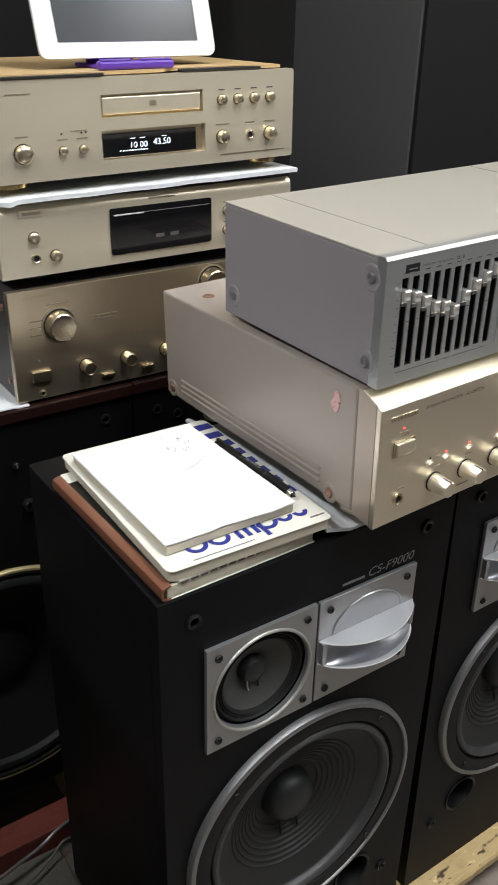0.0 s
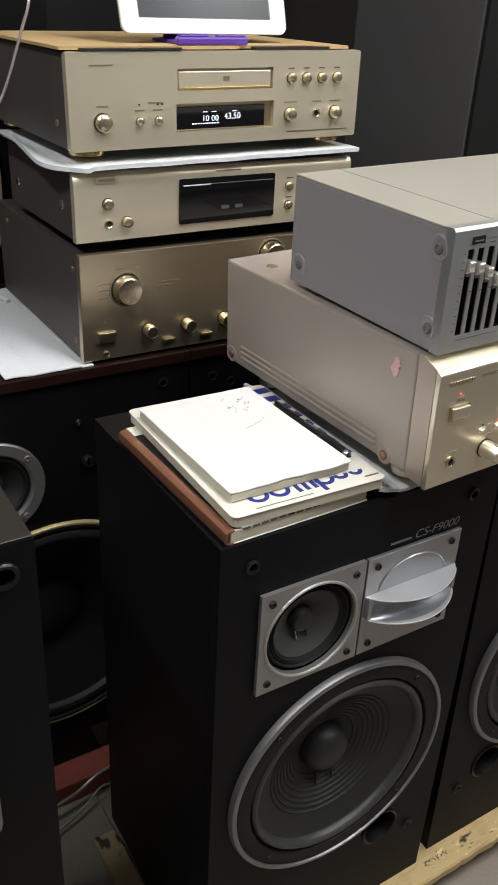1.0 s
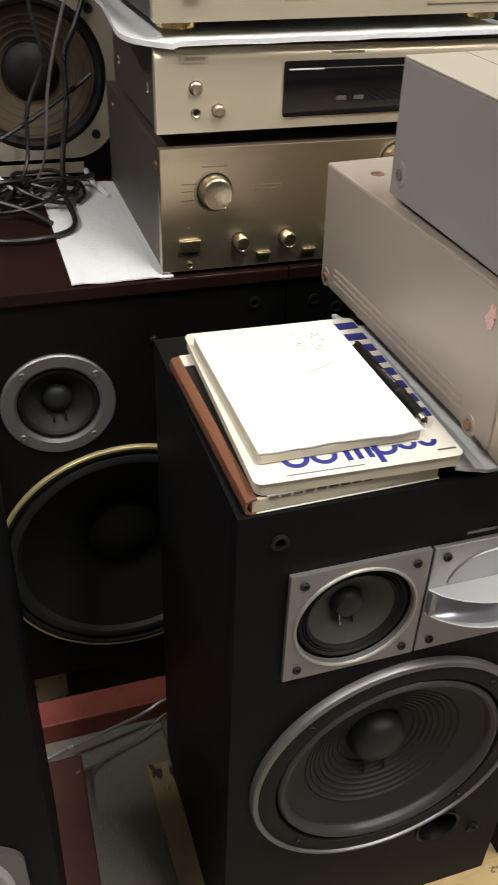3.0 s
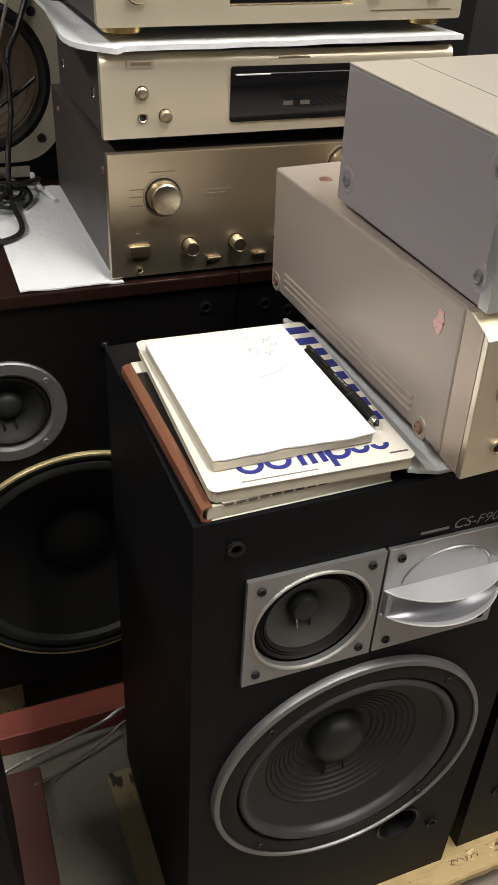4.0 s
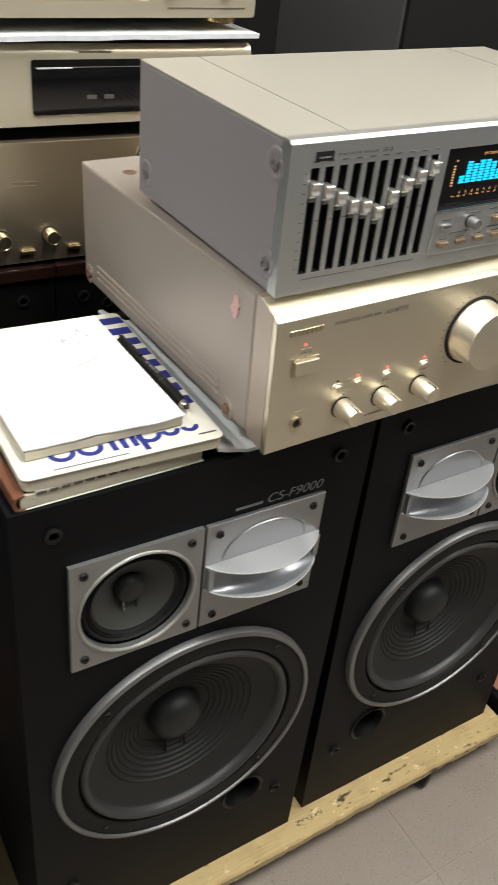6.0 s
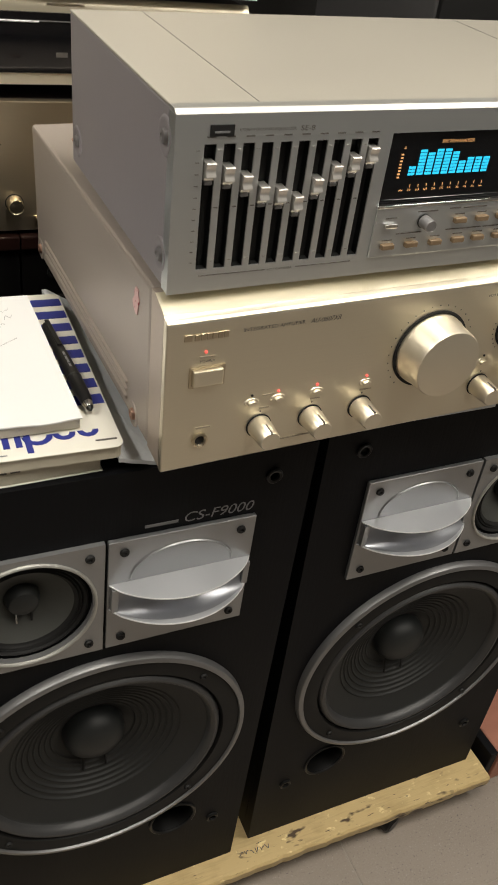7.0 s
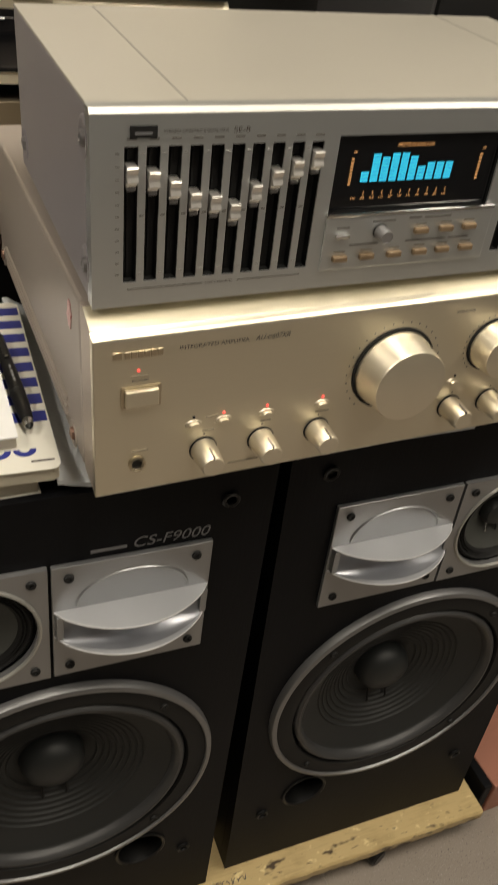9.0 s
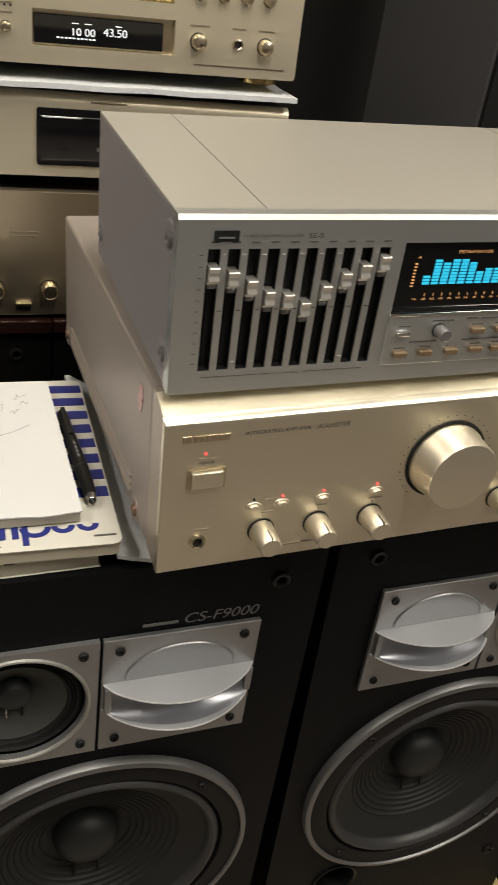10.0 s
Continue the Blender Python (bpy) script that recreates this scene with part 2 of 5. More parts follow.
# ---- mesh helpers ----
def part(name, bm, mat, parent=None, label="", smooth=False, at=None):
    bmesh.ops.recalc_face_normals(bm, faces=bm.faces)
    me = bpy.data.meshes.new(name)
    if smooth:
        for f in bm.faces:
            f.smooth = True
    bm.to_mesh(me)
    bm.free()
    me.materials.append(M[mat])
    if smooth:
        me.set_sharp_from_angle(angle=radians(35))
    ob = new(name, me)
    if at is not None:
        ob.matrix_basis = at
    if parent:
        ob.parent = parent
    if label:
        ob["label"] = label
    return ob


def box(x0, x1, y0, y1, z0, z1, bevel=0.0, seg=2, bm=None):
    own = bm is None
    bm = bm or bmesh.new()
    m = Matrix.LocRotScale(((x0 + x1) / 2, (y0 + y1) / 2, (z0 + z1) / 2), None, (abs(x1 - x0), abs(y1 - y0), abs(z1 - z0)))
    r = bmesh.ops.create_cube(bm, size=1, matrix=m)
    if bevel:
        es = list({e for v in r["verts"] for e in v.link_edges})
        bmesh.ops.bevel(bm, geom=es, offset=bevel, segments=seg, profile=0.5, affect="EDGES")
    return bm


def lathe(profile, seg=48, axis="y", centre=(0, 0, 0), bm=None):
    """Turns (radius, height along the axis) about the axis."""
    bm = bm or bmesh.new()
    rings = []
    cx, cy, cz = centre
    for r, h in profile:
        ring = []
        if r < 1e-6:
            ring = [bm.verts.new((cx, cy + h, cz) if axis == "y" else (cx, cy, cz + h))]
        else:
            for i in range(seg):
                a = 2 * math.pi * i / seg
                c, s = r * math.cos(a), r * math.sin(a)
                ring.append(bm.verts.new((cx + c, cy + h, cz + s) if axis == "y" else (cx + c, cy + s, cz + h)))
        rings.append(ring)
    for a, b in zip(rings, rings[1:]):
        if len(a) == 1 and len(b) == 1:
            continue
        for i in range(seg):
            j = (i + 1) % seg
            if len(a) == 1:
                bm.faces.new((a[0], b[i], b[j]))
            elif len(b) == 1:
                bm.faces.new((a[i], b[0], a[j]))
            else:
                bm.faces.new((a[i], b[i], b[j], a[j]))
    return bm


def pierced(outer, holes, y0, y1):
    """A panel in the xz plane, from y0 to y1, with outline outer and holes: each a list of (x, z)."""
    bm = bmesh.new()
    edges = []
    for loop in (outer, *holes):
        vs = [bm.verts.new((x, y0, z)) for x, z in loop]
        edges += [bm.edges.new((vs[i], vs[(i + 1) % len(vs)])) for i in range(len(vs))]
    r = bmesh.ops.triangle_fill(bm, use_beauty=True, use_dissolve=False, edges=edges)
    faces = [g for g in r["geom"] if isinstance(g, bmesh.types.BMFace)]
    ex = bmesh.ops.extrude_face_region(bm, geom=faces)
    bmesh.ops.translate(bm, vec=(0, y1 - y0, 0), verts=[g for g in ex["geom"] if isinstance(g, bmesh.types.BMVert)])
    return bm


def circle(cx, cz, r, n=48):
    return [(cx + r * math.cos(2 * math.pi * i / n), cz + r * math.sin(2 * math.pi * i / n)) for i in range(n)]


def rect(x0, x1, z0, z1):
    return [(x0, z0), (x1, z0), (x1, z1), (x0, z1)]


def round_rect(x0, x1, z0, z1, r, n=5):
    out = []
    for cx, cz, a0 in ((x1 - r, z1 - r, 0), (x0 + r, z1 - r, 90), (x0 + r, z0 + r, 180), (x1 - r, z0 + r, 270)):
        for i in range(n + 1):
            a = radians(a0 + 90 * i / n)
            out.append((cx + r * math.cos(a), cz + r * math.sin(a)))
    return out


def tube(points, r, seg=8, bm=None, closed=False):
    """A round cable through the points, smoothed."""
    bm = bm or bmesh.new()
    pts = [Vector(p) for p in points]
    fine = []
    n = len(pts)
    for i in range(n - 1):
        p0, p1, p2, p3 = pts[max(i - 1, 0)], pts[i], pts[i + 1], pts[min(i + 2, n - 1)]
        for k in range(8):
            t = k / 8
            fine.append(0.5 * ((2 * p1) + (p2 - p0) * t + (2 * p0 - 5 * p1 + 4 * p2 - p3) * t * t + (3 * p1 - p0 - 3 * p2 + p3) * t ** 3))
    fine.append(pts[-1])
    rings = []
    up = Vector((0.13, 0.2, 0.97))
    for i, p in enumerate(fine):
        d = (fine[min(i + 1, len(fine) - 1)] - fine[max(i - 1, 0)]).normalized()
        s = d.cross(up)
        if s.length < 1e-3:
            s = d.cross(Vector((1, 0, 0)))
        s.normalize()
        u = s.cross(d)
        rings.append([bm.verts.new(p + r * (math.cos(2 * math.pi * k / seg) * s + math.sin(2 * math.pi * k / seg) * u)) for k in range(seg)])
    for a, b in zip(rings, rings[1:]):
        for k in range(seg):
            bm.faces.new((a[k], a[(k + 1) % seg], b[(k + 1) % seg], b[k]))
    bm.faces.new(rings[0])
    bm.faces.new(rings[-1])
    return bm


def lettering(name, text, x, z, width, height, y, mat, parent, slant=0.0, label=""):
    """Flat raised letters on a front that looks along -y, with their lower left corner at x, z."""
    cu = bpy.data.curves.new(name, "FONT")
    cu.body, cu.extrude = text, 0.0
    tmp = new(name, cu)
    bpy.context.view_layer.update()
    me = bpy.data.meshes.new_from_object(tmp.evaluated_get(bpy.context.evaluated_depsgraph_get()))
    bpy.data.objects.remove(tmp)
    co = np.zeros(len(me.vertices) * 3)
    me.vertices.foreach_get("co", co)
    co = co.reshape(-1, 3)
    lo, hi = co.min(0), co.max(0)
    u = (co[:, 0] - lo[0]) / max(hi[0] - lo[0], 1e-6)
    v = (co[:, 1] - lo[1]) / max(hi[1] - lo[1], 1e-6)
    out = np.stack([x + u * width + slant * v * height, np.full(len(u), y), z + v * height], 1)
    me.vertices.foreach_set("co", out.ravel())
    me.update()
    me.materials.append(M[mat])
    ob = new(name, me)
    ob.parent = parent
    if label:
        ob["label"] = label
    return ob


def thing(name, at, label, category, group=""):
    ob = new(name)
    ob.empty_display_size = 0.05
    ob.matrix_basis = at
    return tagged(ob, label, category, group)


def screw(parent, x, y, z, r, mat, name="screw", depth=0.0025):
    return part(name, lathe([(0, -depth * 0.4), (r * 0.35, -depth * 0.4), (r * 0.42, -depth), (r * 0.85, -depth), (r, -depth * 0.5), (r, 0)], 16, "y", (x, y, z)), mat, parent, smooth=True)


# ---- setting ----
def structure(name, bm, mat, label=""):
    return tagged(part(name, bm, mat), label, "", "", "structure")


X0, X1, Y0, Y1 = -2.0, 2.4, -2.4, 1.75
structure("wall_north", box(X0, X1, Y1, Y1 + 0.12, 0, CEILING_Z), "dark_wall", "dark painted wall behind the shelves of speakers")
structure("wall_south", box(X0, X1, Y0 - 0.12, Y0, 0, CEILING_Z), "wall", "plain grey painted wall")
structure("wall_west", box(X0 - 0.12, X0, Y0, Y1, 0, CEILING_Z), "wall", "plain grey painted wall")
structure("wall_east", box(X1, X1 + 0.12, Y0, Y1, 0, CEILING_Z), "wall", "plain grey painted wall")
structure("ceiling", box(X0, X1, Y0, Y1, CEILING_Z, CEILING_Z + 0.1), "ceiling", "white painted ceiling")
floor = structure("floor", box(X0, X1, Y0, Y1, -0.1, -0.0012), "grout", "grey stone tile floor with thin pale joints")


def ceiling_lamp(x, y, length):
    lamp = thing("ceiling_light", pose(x, y, CEILING_Z), "long white fluorescent ceiling light, switched on", "ceiling light", "ceiling lights")
    part("housing", box(-0.10, 0.10, -length / 2 - 0.03, length / 2 + 0.03, -0.06, 0, 0.006), "lamp_white", lamp)
    part("diffuser", box(-0.08, 0.08, -length / 2, length / 2, -0.085, -0.0605, 0.01), "lamp_glow", lamp, "lit frosted diffuser")


for lx, ly, ll in CEILING_LAMPS:
    ceiling_lamp(lx, ly, ll)


# ---- loudspeaker parts ----
def driver(parent, name, cx, cz, y, rings, label):
    """A loudspeaker driver: rings is a list of (part name, profile, material)."""
    base = None
    for pn, prof, mat in rings:
        ob = part(pn if base else name, lathe(prof, 64, "y", (cx, y, cz)), mat, base or parent, "" if base else label, smooth=True)
        base = base or ob
    return base


def speaker_cabinet(parent, w, h, d, holes, mat="black_vinyl"):
    t = 0.018
    part("side_panel", box(0, t, t, d, 0, h), mat, parent)
    part("side_panel", box(w - t, w, t, d, 0, h), mat, parent)
    part("top_panel", box(t, w - t, t, d, h - t, h), mat, parent)
    part("bottom_panel", box(t, w - t, t, d, 0, t), mat, parent)
    part("back_panel", box(t, w - t, d - t, d, t, h - t), mat, parent)
    part("baffle", pierced(rect(0, w, 0, h), holes, 0.0, t - 0.0005), mat, parent, "black front baffle")


def three_way(at, flip, label):
    """Big three-way floor speaker with a silver midrange plate and a horn tweeter plate; flip mirrors it."""
    sp = thing("floor_speaker", at, label, "loudspeaker", "three-way floor speakers")
    W, H, D = 0.400, 0.768, 0.33
    fx = (lambda x: W - x) if flip else (lambda x: x)
    wc, wz, wr = fx(0.199), 0.354, 0.174
    mc, mz = fx(0.1225), 0.6215
    pc, pz = fx(0.298), 0.163
    speaker_cabinet(sp, W, H, D, [circle(wc, wz, 0.160), circle(mc, mz, 0.061, 40), circle(pc, pz, 0.0285, 32)])
    # woofer
    R = wr
    w = part("woofer", lathe([(R, 0), (R * 0.999, -0.0055), (R * 0.991, -0.0088), (R * 0.980, -0.0100), (R * 0.960, -0.0102), (R * 0.956, -0.0092), (R * 0.955, 0.004)], 96, "y", (wc, 0, wz)), "ring", sp, "fifteen-inch woofer with a grey metal ring", smooth=True)
    part("gasket", lathe([(R * 0.9555, -0.007), (R * 0.94, -0.0080), (R * 0.838, -0.0080), (R * 0.829, -0.005), (R * 0.822, 0.004)], 96, "y", (wc, 0, wz)), "gasket", w, smooth=True)
    part("surround", lathe([(R * 0.823, 0.002), (R * 0.819, -0.0030), (R * 0.808, -0.0066), (R * 0.792, -0.0090), (R * 0.776, -0.0090), (R * 0.760, -0.0066), (R * 0.748, -0.003), (R * 0.742, 0.002)], 96, "y", (wc, 0, wz)), "surround", w, "grey rubber roll surround", smooth=True)
    n, prof = 150, [(R * 0.744, 0.001)]
    for i in range(n + 1):
        q = 0.738 - (0.738 - 0.19) * i / n
        hgt = 0.003 + 0.040 * ((0.738 - q) / 0.548) ** 0.92
        rib = 0.0019 * max(0.0, math.sin((q - 0.28) / 0.32 * 2 * math.pi * 8.0)) ** 1.5 if 0.28 < q < 0.60 else 0.0
        prof.append((q * R, hgt - rib))
    part("cone", lathe(prof, 96, "y", (wc, 0, wz)), "cone", w, "grey ribbed paper cone", smooth=True)
    part("dust_cap", lathe([(R * 0.210, 0.043), (R * 0.206, 0.031), (R * 0.18, 0.0215), (R * 0.13, 0.0150), (R * 0.06, 0.0120), (0, 0.0112)], 56, "y", (wc, 0, wz)), "cap", w, smooth=True)
    for k in (-1, 1):
        part("lead_wire", tube([(wc + k * 0.0130, 0.034, wz - 0.033), (wc + k * 0.0133, 0.0315, wz - 0.043), (wc + k * 0.0136, 0.0285, wz - 0.053), (wc + k * 0.0138, 0.0270, wz - 0.061)], 0.0016, 6), "gasket", w, smooth=True)
    for k in range(4):
        a = radians(45 + 90 * k)
        screw(w, wc + R * 0.897 * math.cos(a), -0.0080, wz + R * 0.897 * math.sin(a), 0.0044, "dark_hole")
    # midrange
    mp = part("midrange", pierced(rect(mc - 0.0715, mc + 0.0715, mz - 0.0715, mz + 0.0715), [circle(mc, mz, 0.0615, 48)], -0.0055, -0.0002), "plate", sp, "square silver plate with a midrange cone")
    part("trim_ring", lathe([(0.0655, -0.0054), (0.0650, -0.0078), (0.0637, -0.0084), (0.0626, -0.0076), (0.0618, -0.004), (0.0612, 0.004)], 72, "y", (mc, 0, mz)), "silver_edge", mp, smooth=True)
    part("surround", lathe([(0.0613, 0.002), (0.060, 0.0035), (0.0588, 0.0030), (0.0580, 0.0), (0.0560, -0.0012), (0.0545, 0.0005), (0.0535, 0.0022), (0.0520, 0.0006), (0.0505, 0.0024), (0.0490, 0.0008), (0.0475, 0.0028), (0.0455, 0.004)], 56, "y", (mc, 0, mz)), "gasket", mp, smooth=True)
    part("cone", lathe([(0.0456, 0.004), (0.044, 0.0055), (0.030, 0.0135), (0.015, 0.022)], 56, "y", (mc, 0, mz)), "mid_cone", mp, smooth=True)
    part("dust_cap", lathe([(0.0165, 0.021), (0.0160, 0.0145), (0.0135, 0.0095), (0.008, 0.0068), (0, 0.006)], 40, "y", (mc, 0, mz)), "cap", mp, smooth=True)
    for k in (-1, 1):
        part("lead_wire", tube([(mc + k * 0.006, 0.0185, mz - 0.0145), (mc + k * 0.007, 0.0145, mz - 0.020), (mc + k * 0.007, 0.0125, mz - 0.026)], 0.0012, 6), "chrome" if k < 0 else "gasket", mp, smooth=True)
    for dx in (-0.0575, 0.0575):
        for dz in (-0.0575, 0.0575):
            screw(mp, mc + dx, -0.0055, mz + dz, 0.0046, "dark_hole")
    # horn tweeter
    tc, tz = fx(0.270), 0.6215
    tp = part("horn_tweeter", box(tc - 0.073, tc + 0.073, -0.0055, -0.0002, tz - 0.0715, tz + 0.0715, 0.0006, 1), "plate", sp, "silver plate with a lens-shaped horn tweeter")
    zs, zl = tz + 0.0185, tz - 0.0135
    hw = 0.0715

    def bow(u, p):
        return -0.006 - p * (1 - u * u) ** 0.78

    def lip(z, p, thick, back):
        bm = bmesh.new()
        n = 36
        top, low, tb, lb = [], [], [], []
        for i in range(n + 1):
            u = -1 + 2 * i / n
            x, yf = tc + hw * u, bow(u, p)
            top.append(bm.verts.new((x, yf, z)))
            low.append(bm.verts.new((x, yf, z - thick)))
            tb.append(bm.verts.new((x, -0.0056, z + back)))
            lb.append(bm.verts.new((x, -0.0056, z - thick)))
        for i in range(n):
            for a, b in ((top, low), (low, lb), (lb, tb), (tb, top)):
                bm.faces.new((a[i], a[i + 1], b[i + 1], b[i]))
        return bm

    part("upper_lip", lip(zs, 0.034, 0.0016, 0.0), "horn", tp, "satin aluminium upper lip")
    part("lower_lip", lip(zl, 0.037, 0.0016, 0.0), "horn", tp, "satin aluminium lower lip")
    for z, p in ((zs - 0.0007, 0.034), (zl - 0.0007, 0.037)):
        part("lip_rim", tube([(tc + hw * u, bow(u, p), z) for u in [-1 + 2 * i / 18 for i in range(19)]], 0.0008, 8), "rim", tp, "bright polished rim", smooth=True)
    bm = bmesh.new()
    rows, n = [], 36
    for j in range(9):
        q = j / 8
        row = []
        for i in range(n + 1):
            u = (-1 + 2 * i / n) * 0.90
            yb = bow(u, 0.031)
            y = -0.0062 + (yb + 0.0062) * (1 - math.cos(q * math.pi / 2))
            z = zs - 0.0024 - (zs - 0.0024 - zl - 0.0003) * math.sin(q * math.pi / 2)
            row.append(bm.verts.new((tc + hw * u, y, z)))
        rows.append(row)
    for a, b in zip(rows, rows[1:]):
        for i in range(n):
            bm.faces.new((a[i], a[i + 1], b[i + 1], b[i]))
    # darker metal paints the shade inside the horn
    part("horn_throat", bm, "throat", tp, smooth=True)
    for k in (-1, 1):
        part("horn_cheek", box(tc + k * 0.064, tc + k * 0.0705, -0.0125, -0.0057, zl, zs - 0.0023, 0.0004, 1), "plate", tp)
    # raised arc over the horn
    bm = bmesh.new()
    ins, outs = [], []
    n = 32
    for i in range(n + 1):
        a = math.pi * i / n
        ins.append((tc + 0.0500 * math.cos(a), -0.0058, zs + 0.003 + 0.0330 * math.sin(a)))
        outs.append((tc + 0.0515 * math.cos(a), -0.0070, zs + 0.003 + 0.0345 * math.sin(a)))
    vi = [bm.verts.new(p) for p in ins]
    vo = [bm.verts.new(p) for p in outs]
    vr = [bm.verts.new((tc + (p[0] - tc) * 1.03, -0.0056, zs + 0.003 + (p[2] - zs - 0.003) * 1.03)) for p in outs]
    for i in range(n):
        bm.faces.new((vi[i], vi[i + 1], vo[i + 1], vo[i]))
        bm.faces.new((vo[i], vo[i + 1], vr[i + 1], vr[i]))
    part("horn_arc", bm, "plate", tp, smooth=True)
    for dx in (-0.058, 0.058):
        for dz in (-0.0575, 0.0575):
            screw(tp, tc + dx, -0.0055, tz + dz, 0.0046, "dark_hole")
    # bass port, grille sockets and lettering
    part("bass_port", lathe([(0.0325, 0), (0.0325, -0.002), (0.031, -0.0028), (0.0288, -0.0015), (0.028, 0.004), (0.028, 0.09), (0, 0.09)], 40, "y", (pc, 0, pz)), "black_plastic", sp, "black plastic bass port", smooth=True)
    for x, z in ((0.039, 0.735), (0.357, 0.736), (0.357, 0.133), (0.045, 0.133)):
        part("grille_socket", lathe([(0.0085, 0), (0.0085, -0.0025), (0.0072, -0.0035), (0.0052, -0.003), (0.0048, 0.0), (0, 0.0)], 24, "y", (fx(x), 0, z)), "black_plastic", sp, smooth=True)
    if not flip:
        part("brand_bar", box(0.232, 0.264, -0.0006, -0.0001, 0.6990, 0.7022), "white_print", sp)
        lettering("model_lettering", "CS-F9000", 0.269, 0.6975, 0.070, 0.0115, -0.0005, "white_print", sp, 0.25)
    else:
        part("brand_bar", box(W - 0.135, W - 0.103, -0.0006, -0.0001, 0.6990, 0.7022), "white_print", sp)
        lettering("model_lettering", "CS-F9000", W - 0.098, 0.6975, 0.070, 0.0115, -0.0005, "white_print", sp, 0.25)
    return sp


three_way(pose(-0.008, 0.0, 0.050), False, "large black floor speaker on a pallet, books lying on top")
three_way(pose(0.4247, 0.0095, 0.0505, -0.2, -1.04, -0.2), True, "large black floor speaker leaning slightly on the pallet board")


# ---- pallet, floor laths ----
def pallet():
    p = thing("pallet", pose(0.40, 0, 0.0575, 0, -1.0, 0), "worn pine pallet under the two floor speakers", "pallet")
    rnd = random.Random(4)
    for k, (y0, y1) in enumerate(((-0.035, 0.075), (0.12, 0.21), (0.25, 0.335))):
        bm = bmesh.new()
        n = 90
        rows = []
        for i in range(n + 1):
            x = -0.39 + 0.835 * i / n
            e = (rnd.random() - 0.5) * 0.0010 + (0.0012 if rnd.random() > 0.85 else 0)
            c = rnd.random() * 0.0015
            rows.append([bm.verts.new(v) for v in ((x, y0 + e, -0.003 - c), (x, y0 + e + 0.003, 0.0), (x, y1, 0.0), (x, y1, -0.020), (x, y0 + e + 0.001, -0.020))])
        for a, b in zip(rows, rows[1:]):
            for i in range(5):
                bm.faces.new((a[i], b[i], b[(i + 1) % 5], a[(i + 1) % 5]))
        bm.faces.new(rows[0])
        bm.faces.new(rows[-1])
        part("deck_board", bm, "pine", p, "pale yellow pine board with chipped edge" if k == 0 else "")
    for x in (-0.35, 0.0, 0.36):
        part("bearer", box(x - 0.03, x + 0.03, -0.0, 0.33, -0.054 + 0.0175 * x, -0.0205, 0.002, 1), "lath", p, "rough dark bearer block")
    # writing in marker that cannot be read
    for i in range(6):
        x = 0.002 + i * 0.0085
        pts = [(x + 0.0022 * k + rnd.uniform(-0.0015, 0.0015), -0.010 + rnd.uniform(-0.004, 0.004), 0.0004) for k in range(4)]
        part("marker_stroke", tube(pts, 0.0006, 5), "ink", p)


pallet()


def castor():
    c = thing("castor", pose(0.663, -0.012, 0.0, 0, 0, 20), "small black castor wheel under the pallet", "castor")
    part("wheel", lathe([(0, -0.009), (0.012, -0.009), (0.0155, -0.006), (0.0155, 0.006), (0.012, 0.009), (0, 0.009)], 24, "y", (0, -0.012, 0.0155)), "black_plastic", c, smooth=True)
    part("fork", box(-0.010, 0.010, -0.018, 0.0, 0.018, 0.032, 0.003), "black_plastic", c)


castor()


def board(name, x0, x1, y0, y1, z0, z1, mat, label, category, rz=0.0):
    cx, cy = (x0 + x1) / 2, (y0 + y1) / 2
    bm = box(x0 - cx, x1 - cx, y0 - cy, y1 - cy, 0, z1 - z0, 0.0025, 2)
    ob = part(name, bm, mat, at=pose(cx, cy, z0, 0, 0, rz))
    return tagged(ob, label, category)


board("wood_lath", -0.042, -0.003, 0.02, 0.325, 0.0036, 0.027, "lath", "dirty pale wooden lath lying on the floor", "lath", 1.5)
board("wood_plank", -0.205, -0.150, 0.03, 0.365, 0.0036, 0.042, "red_brown", "dark red-brown plank lying on the floor", "plank", -1)
board("floor_mat", -0.50, -0.0, -0.30, 0.448, 0.0, 0.0035, "mat", "thin dark grey-green mat on the floor", "mat")
board("red_board", -0.26, 0.205, 0.428, 0.482, 0.0036, 0.050, "red_wood", "red-stained wooden board lying before the rear speaker", "board")
board("black_bar", 0.850, 0.866, -0.01, 0.45, 0.0, 0.085, "black_vinyl", "thin black board beside the pallet", "board", 2)
board("red_block", 0.874, 1.15, -0.005, 0.40, 0.0, 0.075, "pink_wood", "reddish wooden board lying beside the pallet", "board", 2)
board("pine_block", -0.22, -0.15, 0.52, 0.60, 0.0, 0.118, "lath", "rough wooden block carrying the rear speaker", "block")
board("pine_block", 0.05, 0.12, 0.52, 0.60, 0.0, 0.118, "lath", "rough wooden block carrying the rear speaker", "block")
board("pine_block", 0.28, 0.35, 0.52, 0.60, 0.0, 0.118, "lath", "rough wooden block carrying the rear speaker", "block")
board("pine_block", 0.55, 0.62, 0.52, 0.60, 0.0, 0.118, "lath", "rough wooden block carrying the rear speaker", "block")
board("pine_block", -0.22, -0.15, 1.10, 1.18, 0.0, 0.118, "lath", "rough wooden block carrying the rear speaker", "block")
board("pine_block", 0.05, 0.12, 1.10, 1.18, 0.0, 0.118, "lath", "rough wooden block carrying the rear speaker", "block")
board("pine_block", 0.28, 0.35, 1.10, 1.18, 0.0, 0.118, "lath", "rough wooden block carrying the rear speaker", "block")
board("pine_block", 0.55, 0.62, 1.10, 1.18, 0.0, 0.118, "lath", "rough wooden block carrying the rear speaker", "block")

